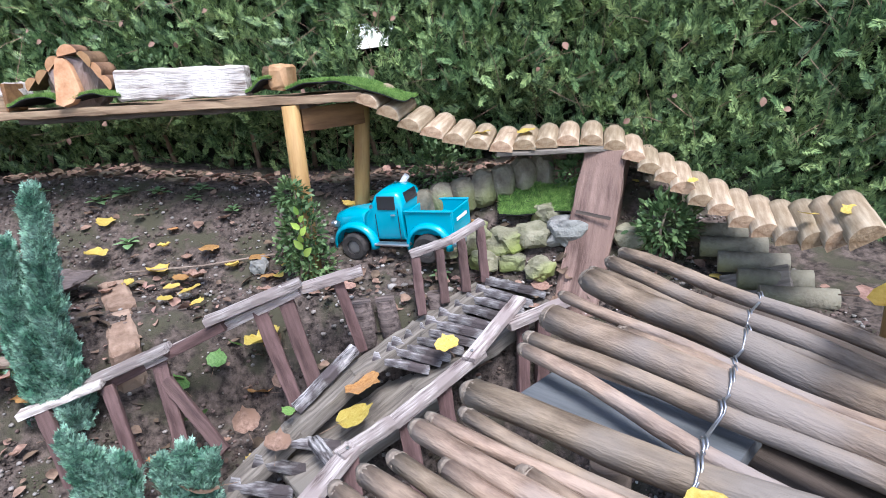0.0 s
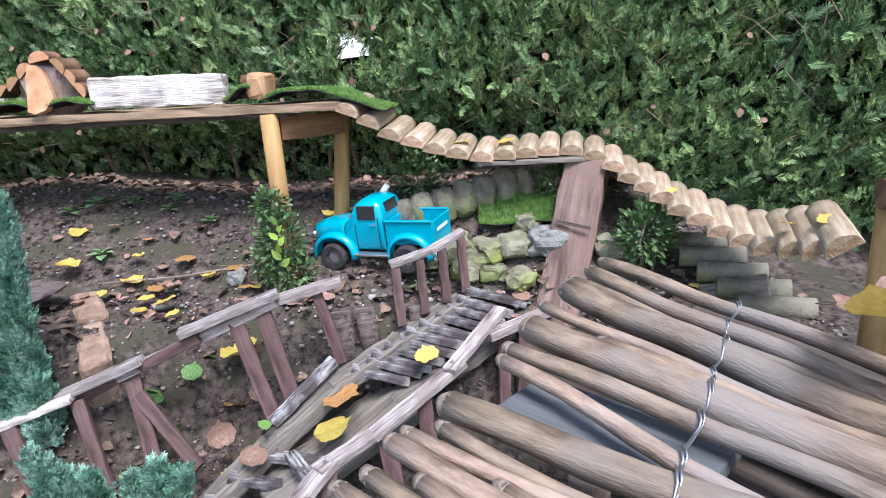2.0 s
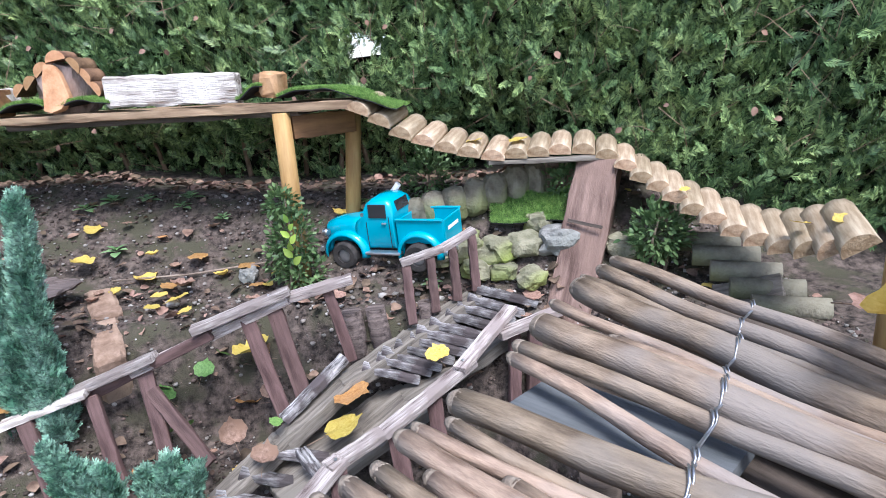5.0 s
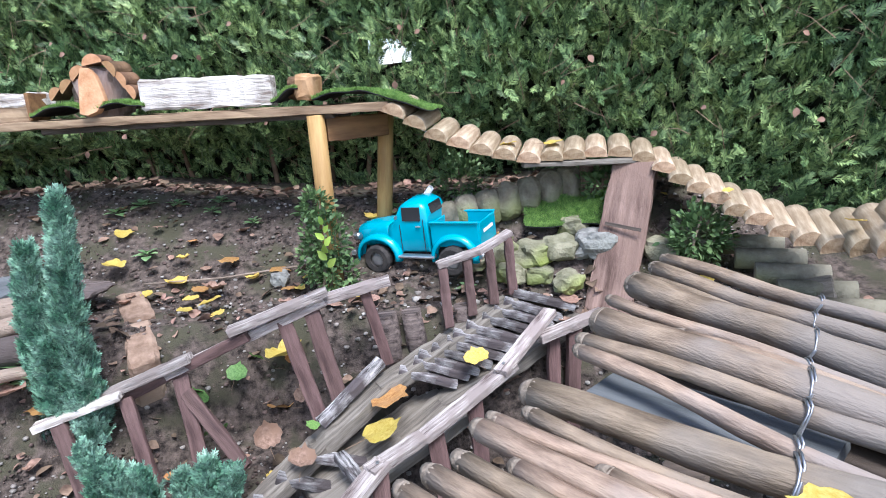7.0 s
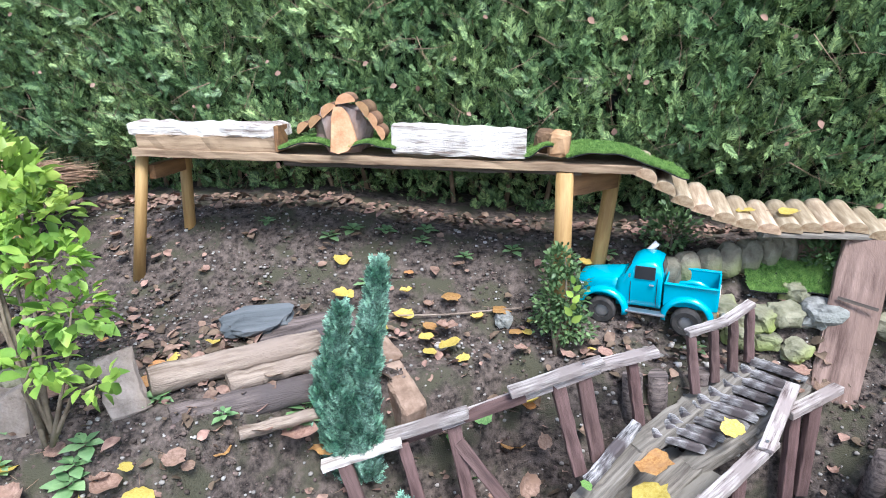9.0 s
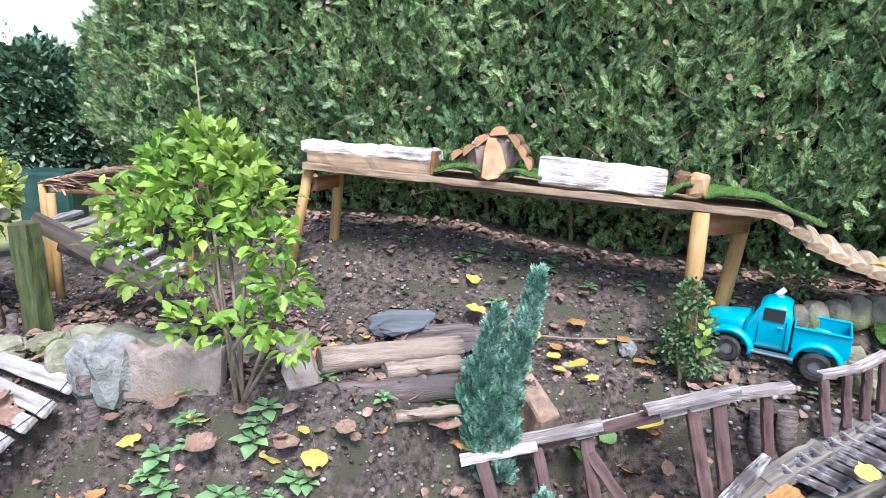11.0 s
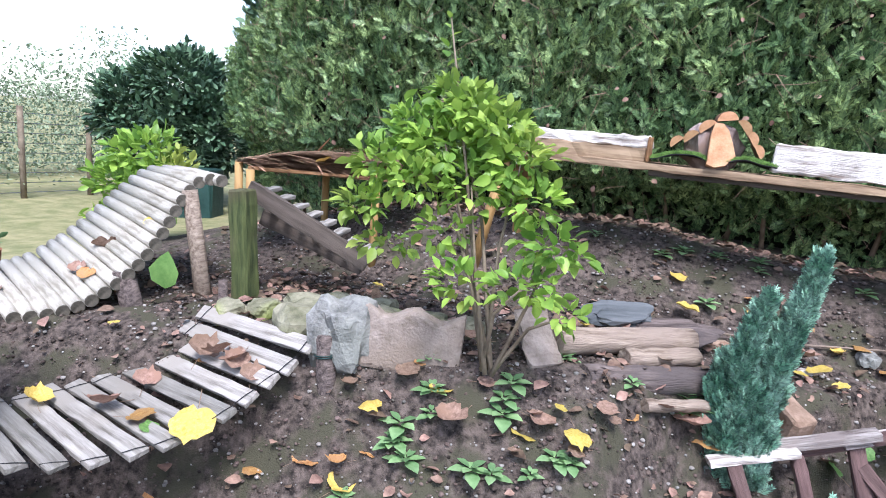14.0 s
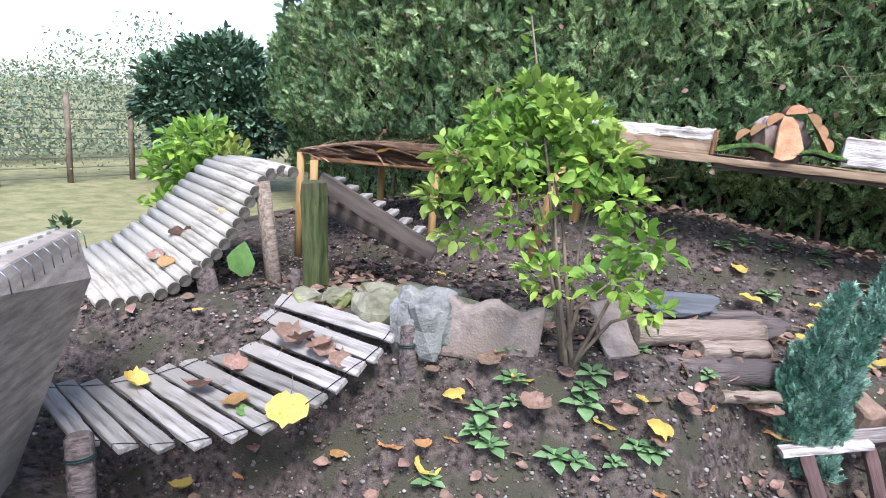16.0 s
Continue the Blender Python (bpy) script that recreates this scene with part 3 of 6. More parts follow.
    part("stump", bm_mesh("stump", rock(0.2, 0.13, 0.2, 3.3, 0.4), PINKBARK), hut, "pinkish grey split stump", pose(-0.87, 2.39, 0.775, 0, 14, 10))
    slab = bmesh.new()
    prof = [(-0.05, 0.0), (-0.022, -0.012), (0.02, -0.005), (0.055, 0.03), (0.045, 0.08), (0.03, 0.135), (0.012, 0.16), (-0.02, 0.165), (-0.035, 0.12), (-0.042, 0.06)]
    rings = [[slab.verts.new((x * q, y, z)) for x, z in prof] for y, q in ((-0.014, 0.93), (-0.01, 1.0), (0.012, 1.0))]
    for a, b in zip(rings, rings[1:]):
        for k in range(len(prof)):
            slab.faces.new((a[k], a[(k + 1) % len(prof)], b[(k + 1) % len(prof)], b[k]))
    slab.faces.new(rings[0])
    slab.faces.new(rings[-1])
    bmesh.ops.recalc_face_normals(slab, faces=slab.faces)
    part("front_slab", bm_mesh("front_slab", slab, ENDGRAIN), hut, "orange-brown cut slab", pose(-0.84, 2.275, 0.712, -14, -6, 4))
    for x, z, tilt, r in ((-1.005, 0.785, -42, 0.03), (-0.954, 0.808, -42, 0.032), (-0.899, 0.85, -40, 0.035), (-0.834, 0.884, -8, 0.038), (-0.777, 0.858, 52, 0.034), (-0.745, 0.818, 58, 0.033), (-0.714, 0.772, 60, 0.03)):
        part("roof_log", half_log(0.09, r, BARKED, ENDGRAIN), hut, "", pose(x, 2.31, z, 0, tilt, RNG.uniform(-8, 8)))
    for x, y, z, w, h, label in ((-0.035, 2.33, 0.742, 0.075, 0.09, "cut branch block with orange face on the deck"), (-0.088, 2.39, 0.742, 0.07, 0.085, "darker cut branch block behind another block")):
        b = thing("sliced_branch", label, "wood block", "branch pieces on the deck")
        bmb = rounded_box(w, 0.09, h, 0.022, 3, 0.003)
        part("wood", bm_mesh("wood", bmb, ENDGRAIN if w > 0.072 else BARKED), b, "", pose(x, y, z, 0, 5, -8))


build_deck()


# ---- swinging path of half-round logs ----
def bezier_chain(ctrl, step):
    """Points at even steps along a Catmull-Rom curve through ctrl."""
    c = [Vector(p) for p in ctrl]
    c = [c[0] * 2 - c[1]] + c + [c[-1] * 2 - c[-2]]
    dense = []
    for i in range(1, len(c) - 2):
        for k in range(40):
            t = k / 40
            a, b, d, e = c[i - 1], c[i], c[i + 1], c[i + 2]
            dense.append(0.5 * ((2 * b) + (d - a) * t + (2 * a - 5 * b + 4 * d - e) * t * t + (3 * b - a - 3 * d + e) * t ** 3))
    dense.append(c[-2])
    out, acc = [dense[0]], 0.0
    for p, q in zip(dense, dense[1:]):
        acc += (q - p).length
        if acc >= step:
            out.append(q)
            acc = 0.0
    return out


def build_log_path():
    near = bezier_chain([(0.27, 2.28, 0.62), (0.45, 2.3, 0.51), (0.73, 2.33, 0.425), (1.1, 2.4, 0.41), (1.26, 2.25, 0.32), (1.35, 2.08, 0.26), (1.46, 1.88, 0.215), (1.545, 1.68, 0.225), (1.58, 1.5, 0.3)], 0.082)
    n = len(near) - 1

    def out(i):
        return Vector((0.12 + 0.25 * max(0.0, i / n - 0.35), 1.0, 0.1)).normalized()

    ob = thing("log_path", "sagging path of pale half-round logs wired together", "rope bridge")
    kinds = [half_log(0.26, 0.043, HALFLOG, LOGEND) for _ in range(5)]
    for i, p in enumerate(near):
        nx = (near[min(i + 1, len(near) - 1)] - near[max(i - 1, 0)]).normalized()
        y = out(i)
        z = nx.cross(y).normalized()
        if z.z < 0:
            z = -z
        z = (z + Vector((0, 0, 0.6))).normalized()
        x = y.cross(z).normalized()
        z = x.cross(y)
        m = Matrix((x, y, z)).transposed().to_4x4()
        m.translation = p + Vector((0, 0, RNG.uniform(-0.004, 0.006)))
        part("half_log", kinds[i % 5], ob, "", m)
    for off in (0.06, 0.19):
        pts = [p + out(i) * off - Vector((0, 0, 0.006)) for i, p in enumerate(near)]
        part("tie_wire", bm_mesh("tie_wire", tube(pts, 0.003, 5), WIRE), ob, "wire under the logs")
    part("bearer", bm_mesh("bearer", plank(0.5, 0.05, 0.018, 0.003, 8), BEAMGREY), ob, "grey board under the crest", frame_of((0.72, 2.36, 0.41), (1.17, 2.42, 0.395)))
    sup = thing("split_support", "reddish split-wood prop under the log path crest", "post")
    part("slab", bm_mesh("slab", plank(0.8, 0.16, 0.05, 0.005, 10, 0.008), SUPPORT), sup, "", frame_of((0.935, 2.06, -0.3), (1.13, 2.42, 0.4), (-0.35, -1, 0.3)))
    part("back_slab", bm_mesh("back_slab", plank(0.78, 0.06, 0.13, 0.005, 10, 0.008), SUPPORT), sup, "", frame_of((1.0, 2.12, -0.3), (1.2, 2.5, 0.38), (-0.35, -1, 0.3)))
    part("notch", bm_mesh("notch", plank(0.13, 0.012, 0.006, 0.001, 4, 0.001), DARKWOOD), sup, "dark saw cut", frame_of((1.0, 2.29, 0.195), (1.1, 2.235, 0.18), (-0.35, -1, 0.3)))
    # landing at the far end of the path
    land = thing("log_landing", "landing of short round logs on two thick posts", "platform")
    for base, top, r in (((1.56, 1.36, 0.0), (1.57, 1.37, 0.42), 0.034), ((1.67, 1.33, 0.0), (1.66, 1.34, 0.44), 0.036)):
        part("post", bm_mesh("post", tube([(0, 0, -0.05), (0, 0, 0.2), (0, 0, 0.45)], r, 14, 0.02), POST), land, "", pose_z(base, top))
    for i in range(5):
        part("log", bm_mesh("log", tube([(0, 0, 0), (0.3, 0.02, 0)], 0.03, 12, 0.03), HALFLOG if i % 2 else BARKED), land, "", pose(1.53 + 0.012 * i, 1.36 - 0.06 * i, 0.455 + 0.012 * (i % 2), 0, 0, -12))


build_log_path()


# ---- sagging plank bridge with rails ----
def build_rail_bridge():
    ob = thing("rail_bridge", "weathered miniature plank bridge with purple-brown rails over a gully", "footbridge")
    # deck line, far end to near end
    nearL = [(0.66, 2.13, 0.0), (0.45, 1.97, -0.08), (0.26, 1.84, -0.16), (0.08, 1.68, -0.27), (-0.08, 1.5, -0.37), (-0.2, 1.32, -0.43)]
    sideR = [(0.88, 2.15, -0.075), (0.66, 1.99, -0.16), (0.45, 1.87, -0.235), (0.26, 1.72, -0.34), (0.1, 1.53, -0.43), (-0.02, 1.34, -0.49)]
    L, R = bezier_chain(nearL, 0.01), bezier_chain(sideR, 0.01)
    for name, pts in (("stringer", L), ("stringer", R)):
        for i in range(5):
            a, b = pts[int(i / 5 * (len(pts) - 1))], pts[int((i + 1) / 5 * (len(pts) - 1))]
            part(name, bm_mesh(name, plank((b - a).length + 0.03, 0.085, 0.05, 0.004, 6, 0.006), BEAMGREY), ob, "grey weathered stringer", frame_of(a - Vector((0, 0, 0.03)), b - Vector((0, 0, 0.03))))
    spots = [0.015 + 0.037 * i for i in range(11)] + [0.66, 0.73, 0.8, 0.87, 0.94]
    for i, t in enumerate(spots):
        a, b = L[int(t * (len(L) - 1))], R[int(t * (len(R) - 1))]
        ext = (b - a) * (0.06 + RNG.uniform(-0.03, 0.05))
        a2, b2 = a + (b - a) * (0.05 + RNG.uniform(0, 0.12)), b + ext * 0.3
        w = 0.036 + RNG.uniform(-0.004, 0.005)
        part("deck_plank", bm_mesh("deck_plank", plank((b2 - a2).length, w, 0.024, 0.0012, 8, 0.002), PEEL), ob, "" if i else "dark planks with peeling white paint", frame_of(a2 + Vector((0, 0, 0.012 + RNG.uniform(-0.004, 0.006))), b2 + Vector((0, 0, 0.012 + RNG.uniform(-0.006, 0.006)))))
    # loose planks lying askew
    part("deck_plank", bm_mesh("deck_plank", plank(0.26, 0.035, 0.03, 0.003, 8), PEEL), ob, "plank lying askew", frame_of((0.08, 1.7, -0.24), (0.25, 1.86, -0.11)))
    part("deck_plank", bm_mesh("deck_plank", plank(0.16, 0.035, 0.03, 0.003, 8), PEEL), ob, "", frame_of((0.16, 1.6, -0.28), (0.26, 1.5, -0.32)))
    part("bed_slab", bm_mesh("bed_slab", plank(0.52, 0.24, 0.03, 0.006, 8), BEAMGREY), ob, "grey board showing under missing planks", frame_of((0.08, 1.56, -0.4), (0.46, 1.9, -0.28)))
    # far rail
    def rail(a, b, w=0.05, t=0.022, m=RAILTOP, up=(0, 0, 1)):
        part("handrail", bm_mesh("handrail", plank((Vector(b) - Vector(a)).length, w, t, 0.0014, 10, 0.002), m), ob, "", frame_of(a, b, up))
    rail((-0.77, 1.605, -0.19), (-0.52, 1.675, -0.12), 0.045, 0.022, WHITEWOOD)
    rail((-0.62, 1.695, -0.145), (-0.31, 1.73, -0.03), 0.05, 0.026)
    rail((-0.57, 1.72, -0.165), (-0.13, 1.76, 0.025), 0.035, 0.03, RAILPOST)
    rail((-0.4, 1.73, -0.085), (0.1, 1.83, 0.105), 0.04, 0.028, RAILTOP)
    rail((-0.18, 1.74, 0.045), (0.11, 1.82, 0.135), 0.045, 0.024, RAILTOP)
    rail((0.02, 1.82, 0.09), (0.29, 1.895, 0.14), 0.04, 0.028, RAILTOP)
    rail((0.42, 2.05, 0.135), (0.56, 2.1, 0.165), 0.035, 0.022, RAILTOP)
    rail((0.55, 2.1, 0.16), (0.665, 2.18, 0.205), 0.035, 0.022, RAILTOP)
    for (bx, by, bz), (tx, ty, tz), w in (((-0.57, 1.52, -0.45), (-0.7, 1.62, -0.175), 0.045), ((-0.42, 1.6, -0.42), (-0.52, 1.69, -0.14), 0.04), ((-0.28, 1.64, -0.38), (-0.36, 1.74, -0.09), 0.045), ((0.06, 1.76, -0.26), (-0.03, 1.8, 0.06), 0.045), ((0.12, 1.79, -0.22), (0.05, 1.82, 0.09), 0.05), ((0.26, 1.89, -0.14), (0.21, 1.88, 0.11), 0.035), ((0.455, 1.98, -0.06), (0.435, 2.055, 0.125), 0.032), ((0.53, 2.03, -0.04), (0.515, 2.085, 0.145), 0.03), ((0.6, 2.08, -0.02), (0.59, 2.12, 0.165), 0.03), ((0.665, 2.12, 0.0), (0.655, 2.165, 0.19), 0.03)):
        part("rail_post", bm_mesh("rail_post", plank((Vector((tx, ty, tz)) - Vector((bx, by, bz))).length, w, 0.022, 0.002, 6, 0.003), RAILPOST), ob, "", frame_of((bx, by, bz), (tx, ty, tz), (0.3, -1, 0.2)))
    part("brace", bm_mesh("brace", plank(0.3, 0.04, 0.02, 0.002, 6), RAILPOST), ob, "slanting brace", frame_of((-0.34, 1.72, -0.14), (-0.12, 1.62, -0.36), (0.3, -1, 0.3)))
    # near rail
    rail((0.12, 1.2, -0.36), (0.31, 1.51, -0.24), 0.055, 0.024, RAILTOP)
    rail((0.28, 1.47, -0.245), (0.43, 1.66, -0.235), 0.05, 0.024, RAILTOP)
    rail((0.4, 1.62, -0.24), (0.66, 1.82, -0.115), 0.05, 0.024, RAILTOP)
    rail((0.62, 1.77, -0.12), (0.785, 2.03, -0.03), 0.045, 0.022, RAILTOP)
    rail((0.74, 1.93, -0.085), (0.96, 2.08, -0.06), 0.04, 0.028, RAILTOP)
    for (bx, by, bz), (tx, ty, tz), w in (((0.32, 1.42, -0.5), (0.3, 1.5, -0.25), 0.045), ((0.46, 1.62, -0.5), (0.43, 1.66, -0.24), 0.05), ((0.56, 1.72, -0.48), (0.54, 1.74, -0.19), 0.045), ((0.84, 1.95, -0.42), (0.86, 2.02, -0.08), 0.045), ((0.78, 1.92, -0.42), (0.79, 2.0, -0.1), 0.04)):
        part("rail_post", bm_mesh("rail_post", plank((Vector((tx, ty, tz)) - Vector((bx, by, bz))).length, w, 0.03, 0.002, 6, 0.003), RAILPOST), ob, "", frame_of((bx, by, bz), (tx, ty, tz), (0.3, -1, 0.2)))
    for x, y, z in ((0.3, 1.49, -0.23), (0.2, 1.33, -0.29), (0.46, 1.68, -0.22), (0.63, 1.79, -0.1), (-0.13, 1.757, 0.062), (0.05, 1.805, 0.126)):
        part("screw", bm_mesh("screw", tube([(0, 0, 0), (0, 0, 0.004)], 0.005, 8), CHROME), ob, "steel screw head", pose(x, y, z))


build_rail_bridge()


# ---- cane platform close to the camera ----
def build_cane_platform():
    ob = thing("cane_platform", "roll of weathered canes wired over a grey board", "platform")
    Z = 0.26
    # near end, a point further along, radius, bend, lift
    rows = (((1.054, 1.643), (1.32, 1.173), 0.0128, 0.006, 0),
            ((1.007, 1.557), (1.273, 1.092), 0.0148, -0.008, 0.004),
            ((0.946, 1.461), (1.224, 1.007), 0.0238, 0.004, 0.008),
            ((0.88, 1.37), (1.195, 0.957), 0.0105, -0.01, -0.006),
            ((0.843, 1.275), (1.156, 0.89), 0.0249, 0.008, 0.006),
            ((0.8, 1.172), (1.122, 0.83), 0.0129, 0.006, 0),
            ((0.787, 1.11), (1.006, 0.825), 0.0113, -0.008, 0.003),
            ((0.699, 0.965), (0.954, 0.788), 0.0197, 0.004, 0.01),
            ((0.697, 0.901), (0.921, 0.717), 0.01, -0.01, 0),
            ((0.648, 0.894), (0.856, 0.728), 0.0092, 0.008, 0.0),
            ((0.626, 0.87), (0.795, 0.719), 0.0135, 0.006, 0.006),
            ((0.607, 0.805), (0.705, 0.72), 0.0119, -0.008, 0.004),
            ((0.576, 0.773), (0.638, 0.716), 0.0129, 0.004, 0.006),
            ((0.545, 0.734), (0.591, 0.694), 0.0112, -0.01, 0.004),
            ((0.522, 0.698), (0.572, 0.657), 0.0115, 0.008, 0.004),
            ((0.781, 0.78), (0.895, 0.678), 0.013, 0.0, -0.006),
            ((0.732, 0.784), (0.866, 0.67), 0.012, 0.0, -0.006),
            ((0.676, 0.799), (0.79, 0.694), 0.012, 0.0, -0.006),
            ((0.975, 1.197), (1.179, 0.93), 0.011, 0.0, -0.008),
            ((0.962, 1.527), (1.25, 1.052), 0.009, 0.0, -0.008))
    wire0, wire1 = Vector((1.256, 1.315, 0.26)), Vector((0.983, 0.777, 0.26))
    wdir = (wire1 - wire0).normalized()
    up = Vector((0, 0, 1))
    crossings = []
    for i, (p, q, r, bend, lift) in enumerate(rows):
        r *= 1.2
        a, b = Vector((*p, Z + lift - r)), Vector((*q, Z + lift - r))
        m = frame_of(a, b)
        ln = 1.15 + 0.1 * math.sin(i * 2.1)
        k = 16
        pts = [(ln * t / k, bend * math.sin(math.pi * t / k) + 0.003 * math.sin(t * 0.8 + 2 * i), 0.004 * math.sin(t * 1.1 + i)) for t in range(k + 1)]
        rad = [r * (1.06 if (t + i) % 7 == 3 else 1 + 0.02 * math.sin(t * 2 + i)) for t in range(k + 1)]
        cane = part("cane", bm_mesh("cane", tube(pts, rad, 16, 0.015), BAMBOO), ob, "", m)
        e = Vector(pts[0])
        frayed = tube([e + Vector((-0.016, 0.003, 0)), e + Vector((-0.006, 0, 0)), e + Vector((0.001, 0, 0)), e + Vector((0.005, 0, 0))], [r * 0.7, r * 0.93, r * 1.0, r * 1.01], 14, 0.05)
        part("frayed_end", bm_mesh("frayed_end", frayed, CANEND), cane, "pale frayed cane end")
        # where the wire crosses this cane
        d = (b - a).normalized()
        w = wire0 - a
        den = d.x * wdir.y - d.y * wdir.x
        t = (w.x * wdir.y - w.y * wdir.x) / den
        if 0.05 < t < ln:
            u = min(k, max(0, t / ln * k))
            c = a + d * t + (up.cross(d)) * (bend * math.sin(math.pi * u / k))
            crossings.append(((c - wire0).dot(wdir), c, r, d))
    crossings.sort(key=lambda q: q[0])
    pts = []
    for along, c, r, d in crossings:
        for ang in (-70, -35, 0, 35, 70):
            g = radians(ang)
            pts.append(c + wdir * math.sin(g) * r * 1.12 + up * math.cos(g) * r * 1.12 + d * 0.004 * math.sin(2 * g))
    part("tie_wire", bm_mesh("tie_wire", tube(pts, 0.0021, 6), WIRE), ob, "galvanised tie wire over the canes")
    part("tie_wire", bm_mesh("tie_wire", tube([p + Vector((0.006, 0.004, 0.001)) for p in pts], 0.0018, 6), WIRE), ob, "galvanised tie wire over the canes")
    part("base_board", bm_mesh("base_board", plank(0.34, 0.14, 0.02, 0.002, 6), SLATE), ob, "blue-grey board under the canes", frame_of((0.808, 1.075, 0.2), (1.042, 0.881, 0.2)))
    # dark board added underneath, its colour gives the shade seen between canes
    part("base_board", bm_mesh("base_board", plank(0.9, 0.5, 0.02, 0.002, 6), DARKWOOD), ob, "added dark board, shade of the cane gaps put into its colour", frame_of((1.05, 1.35, 0.17), (1.5, 0.75, 0.17)))
    for x, y in ((1.12, 1.25), (0.9, 0.9), (1.45, 0.7)):
        part("leg", bm_mesh("leg", tube([(x, y, gz(x, y) - 0.05), (x, y, 0.17)], 0.03, 10, 0.03), DARKWOOD), ob)


build_cane_platform()

# ---- arched log-roll bridge and its props ----
def build_roll_bridge():
    ob = thing("log_roll_bridge", "arched ramp of bleached round logs wired together", "footbridge")
    near = bezier_chain([(-2.72, 1.66, 0.475), (-2.8, 1.64, 0.47), (-2.83, 1.57, 0.4), (-2.845, 1.47, 0.26), (-2.87, 1.38, 0.15), (-2.92, 1.31, 0.07), (-2.99, 1.23, 0.0), (-3.08, 1.15, -0.035), (-3.16, 1.08, -0.045)], 0.05)
    far = bezier_chain([(-3.3, 2.0, 0.45), (-3.4, 1.93, 0.44), (-3.47, 1.85, 0.36), (-3.52, 1.7, 0.22), (-3.57, 1.58, 0.12), (-3.62, 1.48, 0.05), (-3.66, 1.38, 0.02), (-3.7, 1.3, 0.0)], 0.01)
    for i, p in enumerate(near):
        q = far[round(i / (len(near) - 1) * (len(far) - 1))]
        ln = (q - p).length
        me = tube([(0, 0, 0), (ln * 0.5, 0, 0.004), (ln, 0, 0)], [0.026, 0.027, 0.026], 12, 0.02)
        part("log", bm_mesh("log", me, GREYLOG), ob, "", frame_of(p, q))
        part("log_end", bm_mesh("log_end", tube([(-0.004, 0, 0), (0.001, 0, 0)], 0.0245, 12, 0.03), GREYEND), ob, "", frame_of(p, q))
    props = (((-2.745, 1.6, -0.07), (-2.83, 1.6, 0.43), 0.034, PALELOG, "leaning bark-covered prop"), ((-2.87, 1.38, -0.16), (-2.93, 1.36, 0.12), 0.042, DARKLOG, "thick dark stump prop"), ((-2.62, 1.56, -0.05), (-2.62, 1.56, 0.09), 0.02, DARKLOG, "short cut stake"))
    for b, t, r, m, lab in props:
        ln = (Vector(t) - Vector(b)).length
        th = thing("prop_log", lab + " under the log ramp", "log", "props under the ramp")
        part("wood", bm_mesh("wood", tube([(0, 0, -0.08), (0, 0, ln * 0.5), (0, 0, ln)], [r * 1.12, r, r * 0.95], 12, 0.06), m), th, "", pose_z(b, t))
    gp = thing("green_post", "algae-covered thick square post beside the log ramp", "post")
    part("post", bm_mesh("post", plank(0.56, 0.085, 0.085, 0.003, 8, 0.01), GREENPOST), gp, "", frame_of((-2.55, 1.62, -0.1), (-2.6, 1.64, 0.455), (0, 1, 0)))
    ol = thing("old_log", "pale old log lying at the foot of the ramp", "log")
    part("wood", bm_mesh("wood", tube([(-3.0, 1.36, -0.13), (-2.75, 1.33, -0.14), (-2.5, 1.3, -0.12)], [0.05, 0.045, 0.04], 12, 0.1), PALELOG), ol)
    gl = thing("green_leaf", "single large green leaf hanging under the ramp", "leaf")
    v, f = leaf_template(0.8)
    part("blade", raw_mesh("blade", v * 0.15, f, GREENLEAF), gl, "", Matrix.Translation((-2.78, 1.42, 0.06)) @ Euler((radians(100), 0.1, 0.3)).to_matrix().to_4x4())


build_roll_bridge()


